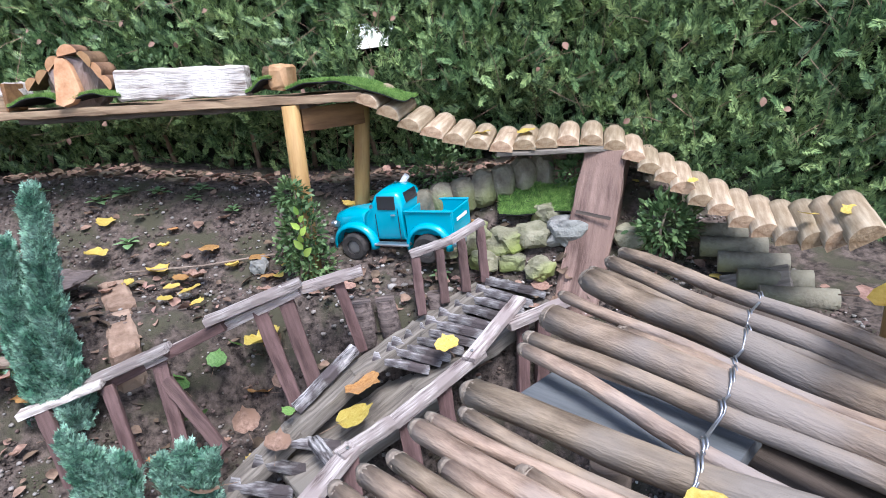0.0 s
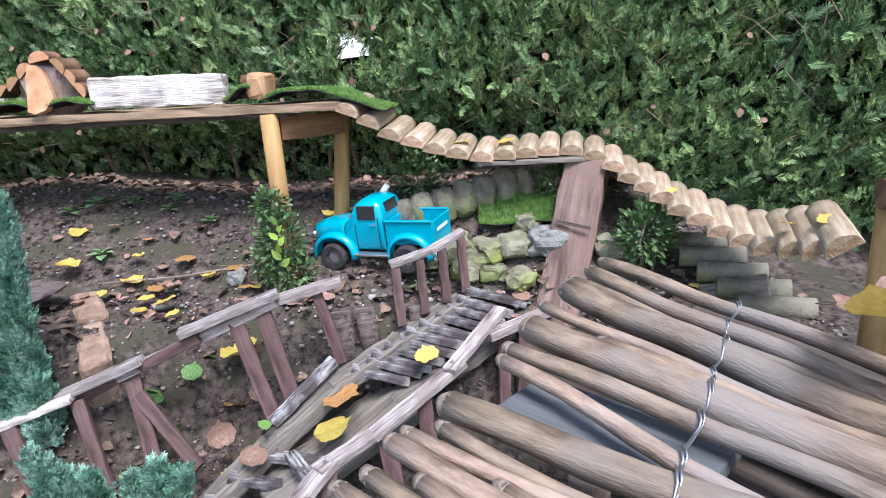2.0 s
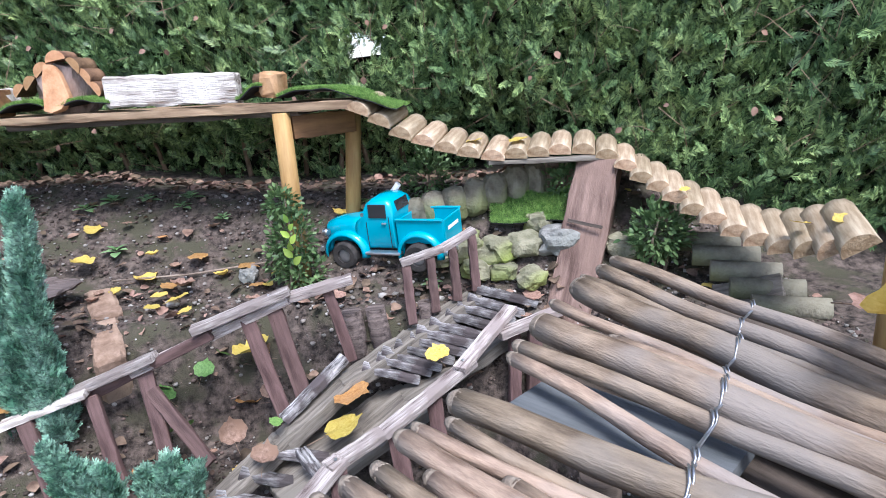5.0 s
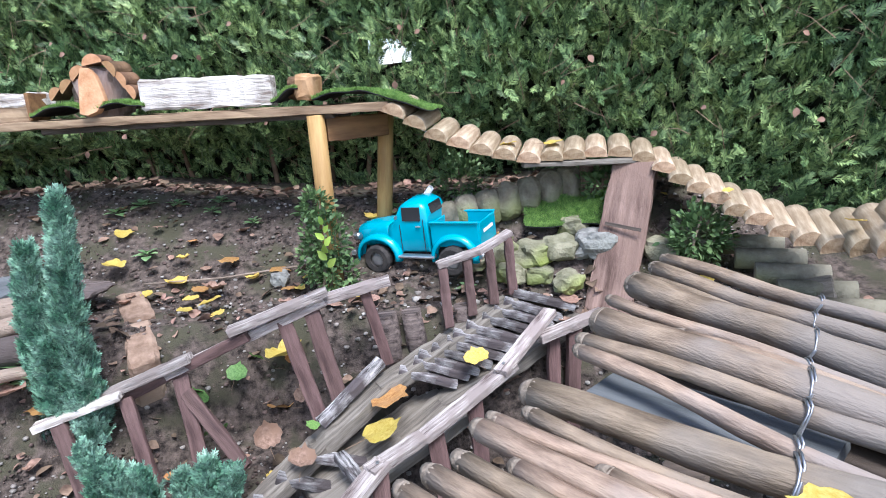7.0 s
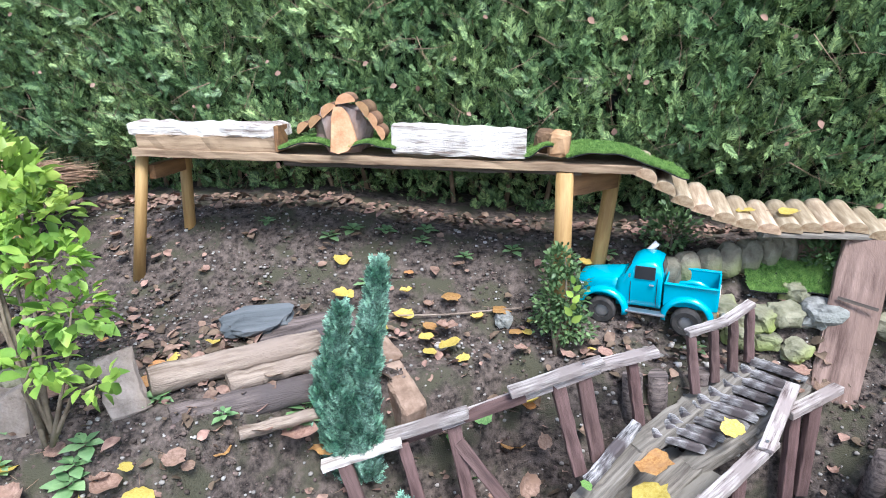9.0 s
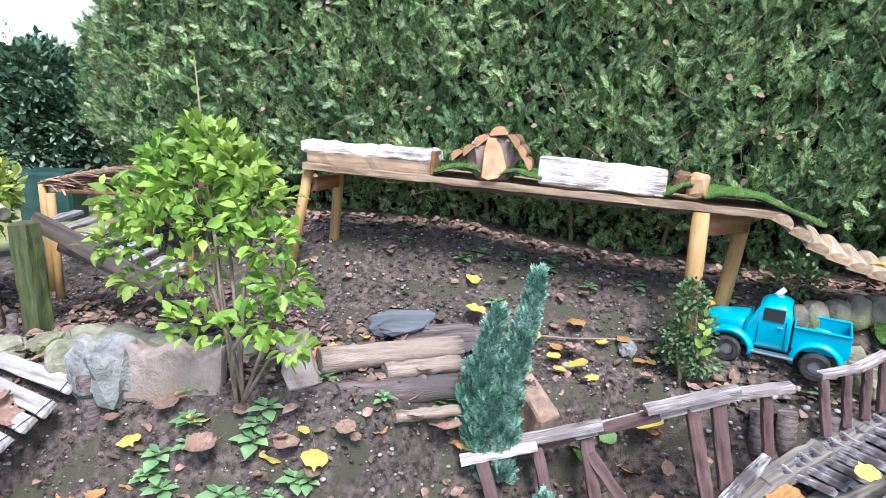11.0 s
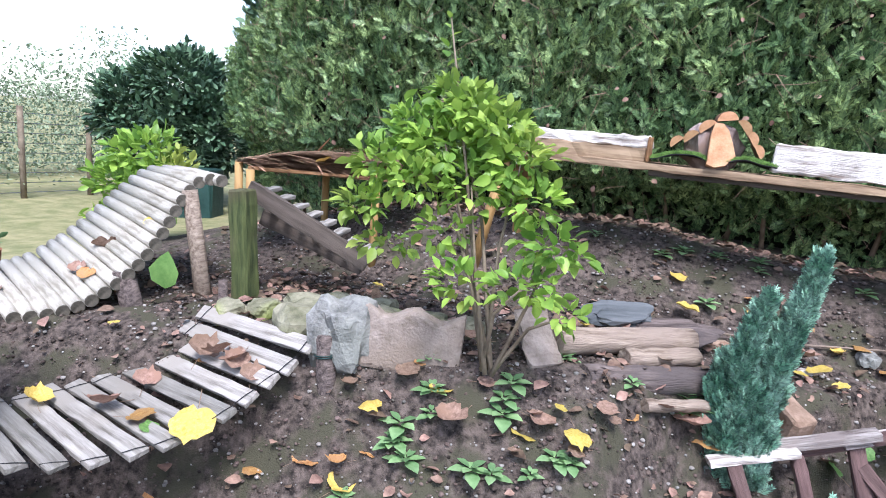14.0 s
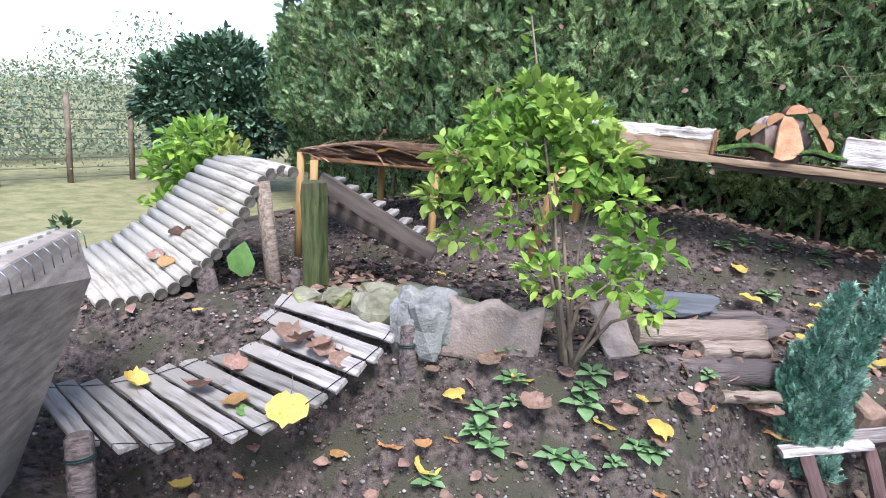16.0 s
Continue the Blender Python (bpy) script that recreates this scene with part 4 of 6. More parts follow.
def build_ramp():
    ob = thing("plank_ramp", "dark wooden ramp sloping down from the log roll", "ramp")
    for a, b in (((-2.6, 1.68, 0.46), (-2.1, 1.8, 0.2)), ((-2.66, 1.85, 0.32), (-2.2, 1.95, 0.14))):
        part("side_board", bm_mesh("side_board", plank((Vector(b) - Vector(a)).length, 0.03, 0.07, 0.003, 8), DARKWOOD), ob, "", frame_of(a, b))
    for i in range(8):
        t = i / 8
        a = Vector((-2.62, 1.7, 0.43)).lerp(Vector((-2.1, 1.82, 0.18)), t)
        part("tread", bm_mesh("tread", plank(0.3, 0.045, 0.018, 0.003, 5), GREYPLANK), ob, "", frame_of(a, a + Vector((-0.06, 0.26, 0.0))))
    roof = thing("heather_shelter", "low shelter with heather thatch on thin posts", "shelter")
    c0, c1 = Vector((-3.02, 2.1, 0.5)), Vector((-2.3, 2.34, 0.5))
    for x, y, h in ((-3.0, 2.1, 0.52), (-2.85, 2.0, 0.5), (-2.33, 2.28, 0.52), (-2.75, 2.5, 0.5)):
        part("post", bm_mesh("post", tube([(0, 0, -0.1), (0, 0, h - gz(x, y))], 0.02, 10, 0.03), POST), roof, "", pose(x, y, gz(x, y)))
    part("board", bm_mesh("board", plank(0.76, 0.3, 0.015, 0.003, 8), BEAM), roof, "brown roof board", frame_of(c0 + Vector((0.06, 0.1, 0.0)), c1 + Vector((0.06, 0.1, 0.0))))
    n = 4800
    tv = np.array([(-0.03, 0, 0), (0.01, 0, 0), (0.008, 1, 0), (-0.008, 1, 0)])
    tf = np.array([(0, 1, 2, 3)])
    u, w = RNG.uniform(0, 1, n), RNG.uniform(-0.02, 0.32, n)
    pos = np.array(c0)[None] + np.outer(u, np.array(c1 - c0)) + np.stack([-0.3 * w, w, 0.012 + RNG.uniform(0, 0.06, n) * (0.4 + np.sin(u * 3.1))], -1)
    dr = np.stack([0.8 + RNG.normal(0, 0.25, n), 0.25 + RNG.normal(0, 0.25, n), RNG.normal(0, 0.06, n)], -1)
    v, f = scatter(tv, tf, pos, rot_from(dr, np.tile([0, 0, 1.0], (n, 1))), np.stack([RNG.uniform(0.2, 0.5, n), RNG.uniform(0.1, 0.25, n), np.ones(n)], -1))
    tagged(part("thatch", raw_mesh("thatch", v, f, HEATHER), roof, "brown heather twigs"), kind="stuff")


build_ramp()


def build_plank_bridge():
    ob = thing("hanging_plank_bridge", "sagging bridge of weathered grey planks on wires", "footbridge")
    near = [Vector(p) for p in ((-1.972, 1.216, 0.057), (-1.99, 1.141, 0.007), (-2.024, 1.096, -0.029), (-2.058, 1.039, -0.072), (-2.091, 0.984, -0.108), (-2.143, 0.93, -0.151), (-2.199, 0.878, -0.18), (-2.265, 0.826, -0.2), (-2.346, 0.765, -0.22), (-2.428, 0.708, -0.227), (-2.512, 0.653, -0.225), (-2.606, 0.605, -0.22))]
    far = [Vector(p) for p in ((-2.557, 1.36, 0.026), (-2.58, 1.315, -0.025), (-2.651, 1.29, -0.079), (-2.7, 1.244, -0.124), (-2.749, 1.18, -0.166), (-2.774, 1.109, -0.188), (-2.809, 1.039, -0.196), (-2.84, 0.97, -0.199), (-2.868, 0.903, -0.2), (-2.912, 0.832, -0.197), (-2.975, 0.79, -0.197), (-3.0, 0.735, -0.19))]
    n = 12
    for i in range(n):
        a, b = near[i], far[i]
        nb, na = near[min(n - 1, i + 1)] + far[min(n - 1, i + 1)], near[max(0, i - 1)] + far[max(0, i - 1)]
        across, along = (b - a).normalized(), (nb - na).normalized()
        up = across.cross(along)
        if up.z < 0:
            up = -up
        ln = (b - a).length
        part("plank", bm_mesh("plank", plank(ln + RNG.uniform(-0.02, 0.02), 0.056, 0.018, 0.002, 9, 0.003), GREYPLANK), ob, "", frame_of(a, b, up))
        for t in (0.035, 0.9):
            c = a + across * ln * t
            loop = [c + along * 0.036 * q + up * h for q, h in ((-1, -0.012), (-1.02, 0.011), (0, 0.0135), (1.02, 0.011), (1, -0.012))]
            part("wire_tie", bm_mesh("wire_tie", tube(loop, 0.0016, 5), BLACKPLASTIC), ob)
    for b, t, r in (((-1.9, 1.22, -0.25), (-1.94, 1.235, 0.1), 0.032), ((-2.52, 0.52, -0.5), (-2.6, 0.57, -0.16), 0.036)):
        ln = (Vector(t) - Vector(b)).length
        th = thing("bridge_stake", "rough round stake that holds the hanging planks", "stake", "stakes of the plank bridge")
        part("stake", bm_mesh("stake", tube([(0, 0, -0.05), (0, 0, ln * 0.5), (0, 0, ln * 0.97), (0, 0, ln)], [r, r, r, r * 0.8], 12, 0.06), DARKLOG), th, "", pose_z(b, t))
        part("wire_wrap", bm_mesh("wire_wrap", tube([(math.cos(q) * r * 1.08, math.sin(q) * r * 1.08, ln * 0.8 + q * 0.001) for q in np.linspace(0, 12, 40)], 0.002, 5), GREENTARP), th, "green tie wire", pose_z(b, t))


build_plank_bridge()


def build_panel_ramp():
    ob = thing("panelled_ramp", "dark plywood-sided ramp with wired log top", "ramp")
    a, b = Vector((-2.845, 0.775, 0.345)), Vector((-2.42, 0.16, 0.35))
    bm = bmesh.new()
    prof = [a, a + Vector((0.06, -0.01, -0.14)), Vector((-2.86, 0.64, -0.14)), Vector((-2.8, 0.5, -0.36)), Vector((-2.4, 0.0, -0.42)), b]
    off = Vector((-0.05, -0.03, 0))
    f1 = [bm.verts.new(p) for p in prof]
    f2 = [bm.verts.new(p + off) for p in prof]
    bm.faces.new(f1)
    bm.faces.new(f2[::-1])
    for i in range(len(prof)):
        j = (i + 1) % len(prof)
        bm.faces.new((f1[i], f2[i], f2[j], f1[j]))
    bmesh.ops.recalc_face_normals(bm, faces=bm.faces)
    bmesh.ops.bevel(bm, geom=bm.edges[:], offset=0.004, segments=1, affect="EDGES")
    part("side_panel", bm_mesh("side_panel", bm, PANEL), ob, "dark ply side panel")
    n = 13
    for i in range(n):
        p = a.lerp(b, (i + 0.5) / n) + Vector((0.0, 0.0, -0.016))
        q = p + Vector((-0.5, -0.3, -0.2))
        part("log", bm_mesh("log", tube([(0, 0, 0), (0.29, 0, 0.003), (0.58, 0, 0)], 0.026, 10, 0.03), GREYLOG), ob, "", frame_of(p - Vector((0.03, 0.02, 0)), q))
        w = p + Vector((0.012, 0.0, 0.026))
        part("wire_end", bm_mesh("wire_end", tube([w, w + Vector((0.02, 0.01, -0.02)), w + Vector((0.022, 0.015, -0.06))], 0.0016, 5), WIRE), ob)


build_panel_ramp()


# ---- stones, blocks, logs ----
def place_rock(name, x, y, z, sx, sy, sz, seed, m, label, group="", rz=0, rough=0.35):
    th = thing(name, label, "stone", group)
    part("stone", bm_mesh("stone", rock(sx, sy, sz, seed, rough), m), th, "", pose(x, y, z, 0, 0, rz))
    return th


place_rock("white_rock", -1.9, 1.285, 0.09, 0.19, 0.15, 0.26, 2.1, ROCK, "pointed grey-white rock beside the concrete edging", rz=20, rough=0.5)
block = thing("edging_block", "wavy-topped pinkish concrete edging block", "edging stone")
bmx = rounded_box(0.32, 0.07, 0.19, 0.015, 2)
bmesh.ops.subdivide_edges(bmx, edges=[e for e in bmx.edges if abs(e.verts[0].co.x - e.verts[1].co.x) > 0.2], cuts=12)
for v in bmx.verts:
    if v.co.z > 0.05:
        v.co.z += 0.018 * math.cos(v.co.x * 38) + 0.004 * RNG.uniform(-1, 1)
part("block", bm_mesh("block", bmx, CONCRETE), block, "", pose(-1.69, 1.345, 0.09, -4, 3, 16))
for i, (x, y, s) in enumerate([(-2.02, 1.5, 0.2), (-2.2, 1.5, 0.17), (-2.36, 1.48, 0.12), (-2.12, 1.38, 0.2), (-1.85, 1.5, 0.16), (-1.72, 1.56, 0.14), (-1.6, 1.6, 0.12), (-1.95, 1.65, 0.13), (-2.45, 1.4, 0.13)]):
    place_rock("mossy_stone", x, y, gz(x, y) + s * 0.22, s * 1.1, s * 0.9, s * 0.62, 5.0 + i * 1.7, MOSSROCK, "mossy yellow-green limestone lump in the bed edge", "stones of the left bed", rz=i * 40)
for p, q, r, m, lab in (((-1.165, 1.46, 0.045), (-0.8, 1.78, 0.005), 0.048, DARKLOG, "dark wet split log edging the bed"), ((-1.27, 1.54, 0.125), (-0.86, 1.9, 0.1), 0.045, PALELOG, "pale rotten log edging the bed"), ((-0.98, 1.5, -0.01), (-0.78, 1.68, -0.035), 0.02, PALELOG, "small pale branch by the log step"), ((-1.06, 1.62, 0.085), (-0.84, 1.82, 0.07), 0.032, PALELOG, "short pale log piece between larger logs")):
    ln = (Vector(q) - Vector(p)).length
    th = thing("edging_log", lab, "log", "logs of the bed edge")
    k = 10
    part("wood", bm_mesh("wood", tube([(ln * t / k, 0, 0.002 * math.sin(t * 1.9)) for t in range(k + 1)], [r * (1 + 0.025 * math.sin(t * 2.3)) for t in range(k + 1)], 14, 0.07), m), th, "", frame_of(p, q))
slab = thing("slate_slab", "flat dark broken slate on the soil", "stone")
part("slab", bm_mesh("slab", rock(0.34, 0.2, 0.05, 9.3, 0.4), DARKLOG), slab, "", pose(-0.92, 1.98, 0.1, 4, -3, 25))
slab = thing("slate_slab", "flat grey broken slate leaning on logs", "stone")
part("slab", bm_mesh("slab", rock(0.26, 0.16, 0.05, 4.1, 0.4), SLATE), slab, "", pose(-1.12, 1.98, 0.13, 12, -5, 15))
slab = thing("leaning_slab", "leaning slab of brownish stone by the shrub foot", "stone")
part("slab", bm_mesh("slab", plank(0.2, 0.11, 0.025, 0.008, 5, 0.008), CONCRETE), slab, "", frame_of((-1.28, 1.45, 0.06), (-1.37, 1.54, 0.22), (0.6, -1, 0.3)))
for p, q, lab in (((-0.5, 1.78, -0.15), (-0.63, 1.97, -0.085), "worn sandy brick beside the gully"), ((-0.62, 1.97, -0.08), (-0.74, 2.12, -0.05), "reddish worn brick with leaf on it")):
    th = thing("edging_brick", lab, "brick", "bricks of the gully edge")
    part("brick", bm_mesh("brick", plank(0.24, 0.095, 0.2, 0.005, 5, 0.012), BRICK), th, "", frame_of(p, q))
# stones and stakes beyond the rail bridge
for i, (x, y, s) in enumerate([(0.98, 2.32, 0.15), (0.74, 2.3, 0.13), (0.62, 2.32, 0.14), (0.52, 2.3, 0.13), (0.84, 2.32, 0.12), (0.9, 2.4, 0.1), (0.66, 2.24, 0.1), (0.76, 2.24, 0.09), (0.86, 2.22, 0.1), (1.32, 2.3, 0.14), (1.2, 2.28, 0.12), (0.42, 2.36, 0.12)]):
    place_rock("bank_stone", x, y, gz(x, y) + s * 0.3, s * 1.15, s, s * 0.75, 11 + i * 2.3, ROCK if i == 0 else MOSSROCK, "grey-green rough stone set in the bank" if i else "pale blue-grey angular stone set in the bank", "stones of the bank", rz=i * 50)
for i, (x, y, z) in enumerate([(0.5, 2.44, 0.27), (0.58, 2.45, 0.28), (0.66, 2.47, 0.3), (0.74, 2.49, 0.315), (0.82, 2.52, 0.335), (0.9, 2.55, 0.34), (0.42, 2.42, 0.25)]):
    th = thing("palisade_log", "short rounded mossy palisade log at the hedge foot", "log", "palisade logs by the hedge")
    part("wood", bm_mesh("wood", rock(0.1, 0.1, 0.15, 40 + i, 0.15), PALISADE), th, "", pose(x, y, z - 0.04, 0, 8 * (i % 3 - 1), 30 * i))
for i, (x, y, z, h) in enumerate([(0.98, 2.56, 0.3, 0.16), (1.06, 2.55, 0.28, 0.14), (1.34, 2.34, 0.17, 0.15)]):
    th = thing("cut_stake", "flat-topped pale wooden stake by the hedge", "stake", "stakes by the hedge")
    part("wood", bm_mesh("wood", plank(h, 0.075, 0.05, 0.004, 4, 0.006), SUPPORT), th, "", frame_of((x, y, z - 0.08), (x, y, z + h - 0.08), (0, -1, 0)))
for i, (x, y, z, h, r) in enumerate([(0.26, 2.0, -0.25, 0.24, 0.036), (0.345, 2.01, -0.24, 0.24, 0.034), (0.5, 2.07, -0.15, 0.14, 0.03)]):
    th = thing("grey_stake", "cracked grey round stake end in the gully wall", "stake", "stakes of the gully wall")
    part("wood", bm_mesh("wood", tube([(0, 0, 0), (0, 0, h * 0.6), (0, 0, h)], [r, r * 1.03, r * 0.95], 12, 0.07), DARKLOG), th, "", pose(x, y, z, 3 * i, -4, 0))
for i in range(5):
    th = thing("step_log", "mossy half-round step log below the log path", "log", "step logs")
    part("wood", bm_mesh("wood", tube([(0, 0, 0), (0.2, 0.02, 0)], 0.034, 12, 0.05), PALISADE), th, "", pose(1.36 + 0.03 * i, 2.22 - 0.09 * i, 0.12 - 0.025 * i, 0, 0, -20))
for i, (x, y) in enumerate([(1.0, 1.86), (1.06, 1.9), (1.12, 1.95), (1.18, 2.0), (1.1, 1.8)]):
    th = thing("gully_stake", "dark cracked round stake in the gully", "stake", "stakes of the deep gully")
    part("wood", bm_mesh("wood", tube([(0, 0, 0), (0, 0, 0.2)], [0.035, 0.033], 12, 0.08), DARKLOG), th, "", pose(x, y, -0.35 + 0.03 * i, 6, 5, 0))
board = thing("leaning_board", "small grey board leaning in the bank", "board")
part("board", bm_mesh("board", plank(0.2, 0.12, 0.018, 0.003, 4), BEAMGREY), board, "", frame_of((1.42, 1.98, -0.02), (1.6, 1.86, 0.06), (-0.5, -1, 0.8)))
moss = turf_piece("moss_patch", 0.72, 1.08, 2.36, 2.5, lambda x, y: np.maximum(ground_z(x, y) + 0.05, 0.18) + 0.02 * noise2(x, y, 8, 1.0), "bright green turf patch on the stony bank")


# ---- plants ----
def clump_data(center, radii, n, tv, tf, size, up=0.3, shell=0.55, lump=0.25, seed=1.0):
    """Leaves through an uneven ellipsoid, denser to its skin."""
    d = RNG.normal(0, 1, (n, 3))
    d /= np.linalg.norm(d, axis=1, keepdims=True)
    k = 1 + lump * np.array([noise.noise(Vector(q * 2.2) + Vector((seed, 0, 0))) for q in d]) * 2
    r = (shell + (1 - shell) * RNG.uniform(0, 1, n)) * k
    pos = np.array(center) + d * np.array(radii) * r[:, None]
    dr = d + np.array([0, 0, up]) + RNG.normal(0, 0.5, (n, 3))
    hint = np.array([0, 0, 1.0]) + RNG.normal(0, 0.5, (n, 3))
    return scatter(tv, tf, pos, rot_from(dr, hint), RNG.uniform(0.7, 1.3, n) * size)


def clump(center, radii, n, tv, tf, size, material, seed=1.0, shell=0.55):
    return raw_mesh("crown", *clump_data(center, radii, n, tv, tf, size, seed=seed, shell=shell), material)


def build_shrub(name, label, base, groups, stems, leaf, size, material, tip=None):
    ob = thing(name, label, "shrub")
    lv, lf = leaf
    vs, fs, off = [], [], 0
    for i, (c, r, n) in enumerate(groups):
        v, f = clump_data(c, r, n, lv, lf, size, seed=i * 3.1)
        vs.append(v)
        fs.append(f + off)
        off += len(v)
    tagged(part("foliage", raw_mesh("foliage", np.concatenate(vs), np.concatenate(fs), material), ob), kind="stuff")
    for s in stems:
        pts = [Vector(base) + Vector((RNG.uniform(-0.03, 0.03), RNG.uniform(-0.03, 0.03), -0.04))]
        e = Vector(s)
        mid = pts[0].lerp(e, 0.5) + Vector((RNG.uniform(-0.03, 0.03), RNG.uniform(-0.03, 0.03), 0.05))
        part("stem", bm_mesh("stem", tube([pts[0], pts[0].lerp(mid, 0.6), mid, mid.lerp(e, 0.6), e], [0.008, 0.006, 0.005, 0.004, 0.002], 7, 0.08), STEM), ob)
    return ob


LEAF = leaf_template(0.55, 0.08, 0.12)
SHRUB = leaf_template(0.6, 0.1, 0.22)
G = [((-1.7, 1.54, 0.86), (0.09, 0.09, 0.06), 80), ((-1.6, 1.5, 0.82), (0.1, 0.1, 0.07), 100), ((-1.8, 1.5, 0.76), (0.1, 0.1, 0.07), 110), ((-1.5, 1.46, 0.76), (0.1, 0.1, 0.08), 110), ((-1.68, 1.46, 0.72), (0.12, 0.12, 0.08), 110), ((-1.86, 1.4, 0.64), (0.1, 0.1, 0.07), 90), ((-1.42, 1.42, 0.68), (0.1, 0.1, 0.08), 90), ((-1.72, 1.36, 0.6), (0.11, 0.1, 0.06), 70), ((-1.56, 1.4, 0.6), (0.1, 0.1, 0.07), 60), ((-1.36, 1.38, 0.57), (0.08, 0.09, 0.06), 60), ((-1.28, 1.32, 0.46), (0.1, 0.09, 0.05), 50), ((-1.92, 1.38, 0.5), (0.08, 0.09, 0.05), 45), ((-1.33, 1.22, 0.36), (0.1, 0.08, 0.04), 36), ((-1.5, 1.22, 0.34), (0.1, 0.07, 0.05), 32), ((-1.64, 1.4, 0.46), (0.1, 0.1, 0.06), 26), ((-1.85, 1.42, 0.38), (0.09, 0.09, 0.04), 26), ((-1.22, 1.28, 0.28), (0.05, 0.05, 0.04), 14)]
G = [(c, r, int(n * 1.6)) for c, r, n in G]
build_shrub("leafy_shrub", "bushy bright green shrub with oval leaves and thin stems", (-1.43, 1.32, 0.1), G, [g[0] for g in G[::2]] + [(-1.74, 1.58, 1.12)], SHRUB, 0.045, SHRUBLEAF)
shoot = thing("shrub_shoot", "single tall green shoot above the shrub", "shoot")
v, f = scatter(*LEAF, np.array([(-1.74, 1.58, 0.96 + 0.03 * i) for i in range(6)]), rot_from(np.array([(math.cos(i * 2.2), math.sin(i * 2.2), 0.7) for i in range(6)]), np.tile([0, 0, 1.0], (6, 1))), np.linspace(0.06, 0.035, 6))
part("leaves", raw_mesh("leaves", v, f, SHRUBLEAF), shoot)
G2 = [((-4.2, 2.65, 0.45), (0.22, 0.2, 0.16), 320), ((-4.35, 2.6, 0.25), (0.25, 0.2, 0.14), 300), ((-4.1, 2.6, 0.2), (0.2, 0.2, 0.14), 260), ((-4.3, 2.55, 0.02), (0.25, 0.2, 0.12), 180), ((-3.95, 2.6, 0.35), (0.15, 0.15, 0.12), 120)]
build_shrub("yellow_green_shrub", "yellow-green leafy shrub at the lawn edge", (-4.2, 2.6, -0.2), G2, [g[0] for g in G2], LEAF, 0.07, SHRUBLEAF)
SP = leaf_template(0.55, 0.06, 0.1)
G4 = [((0.0, 2.19, 0.2), (0.085, 0.075, 0.13), 700), ((-0.02, 2.19, 0.33), (0.055, 0.05, 0.07), 260), ((0.03, 2.18, 0.08), (0.085, 0.07, 0.07), 420), ((-0.05, 2.19, 0.12), (0.06, 0.06, 0.09), 260)]
build_shrub("box_bush", "small grey-green box bush at a post foot", (-0.01, 2.17, -0.02), G4, [(0, 2.18, 0.35), (0.05, 2.17, 0.25), (-0.06, 2.18, 0.26)], SP, 0.021, BOXLEAF)
for x, y, z, r, n in ((1.03, 2.5, 0.29, 0.09, 700), (1.29, 2.17, 0.17, 0.1, 800), (0.46, 2.62, 0.33, 0.11, 600)):
    build_shrub("box_bush", "small dark green box bush on the bank", (x, y, z - 0.16), [((x, y, z), (r, r * 0.9, r * 1.05), n)], [(x, y, z + 0.05), (x + 0.05, y, z)], SP, 0.024, BOXLEAF)
yl = thing("yellow_sprig", "yellow-green leaf sprig in the box bush", "sprig")
v, f = scatter(*LEAF, np.array([(0.03, 2.1, 0.13 + 0.025 * i) for i in range(7)]), rot_from(np.array([(math.cos(i * 2.4) * 0.9, -0.4 + math.sin(i * 2.4) * 0.3, 0.9) for i in range(7)]), np.tile([0, -1, 0.4], (7, 1))), np.linspace(0.05, 0.035, 7))
part("leaves", raw_mesh("leaves", v, f, SHRUBLEAF), yl)
FAN = spray_template(6, 0.3, 0.1)


def build_cypress(base, plumes, n, label):
    """A young cypress: several upright tapering plumes of fine scaly sprays on one trunk."""
    ob = thing("young_cypress", label, "conifer", "young cypresses")
    base = np.array(base)
    vs, fs, off = [], [], 0
    for top, r in plumes:
        t = np.array(top)
        k = int(n * np.linalg.norm(t - base) * r * 40)
        h = RNG.uniform(0.02, 1, k) ** 0.9
        a = RNG.uniform(0, 2 * math.pi, k)
        prof = r * (np.minimum(1, (1 - h) * 1.9 + 0.03) ** 0.75) * (0.55 + 0.6 * RNG.uniform(0, 1, k)) * (1 + 0.35 * np.sin(h * 34 + a * 3))
        sway = np.stack([0.012 * np.sin(h * 7 + top[0] * 9), np.zeros(k), np.zeros(k)], -1)
        pos = base + np.outer(h, t - base) + sway + np.stack([np.cos(a) * prof, np.sin(a) * prof, RNG.normal(0, 0.01, k)], -1) * 0.75
        dr = np.stack([np.cos(a) * 0.48, np.sin(a) * 0.38, np.full(k, 1.0)], -1) + RNG.normal(0, 0.2, (k, 3))
        hint = np.stack([np.cos(a), np.sin(a), np.zeros(k)], -1) + RNG.normal(0, 0.6, (k, 3))
        v, f = scatter(*FAN, pos, rot_from(dr, hint), RNG.uniform(0.028, 0.065, k))
        vs.append(v)
        fs.append(f + off)
        off += len(v)
        part("stem", bm_mesh("stem", tube([base - np.array([0, 0, 0.05]), base + (t - base) * 0.6, base + (t - base) * 0.95], [0.009, 0.006, 0.002], 7), STEM), ob)
    tagged(part("foliage", raw_mesh("foliage", np.concatenate(vs), np.concatenate(fs), CYPRESS), ob, "scaly blue-green sprays"), kind="stuff")


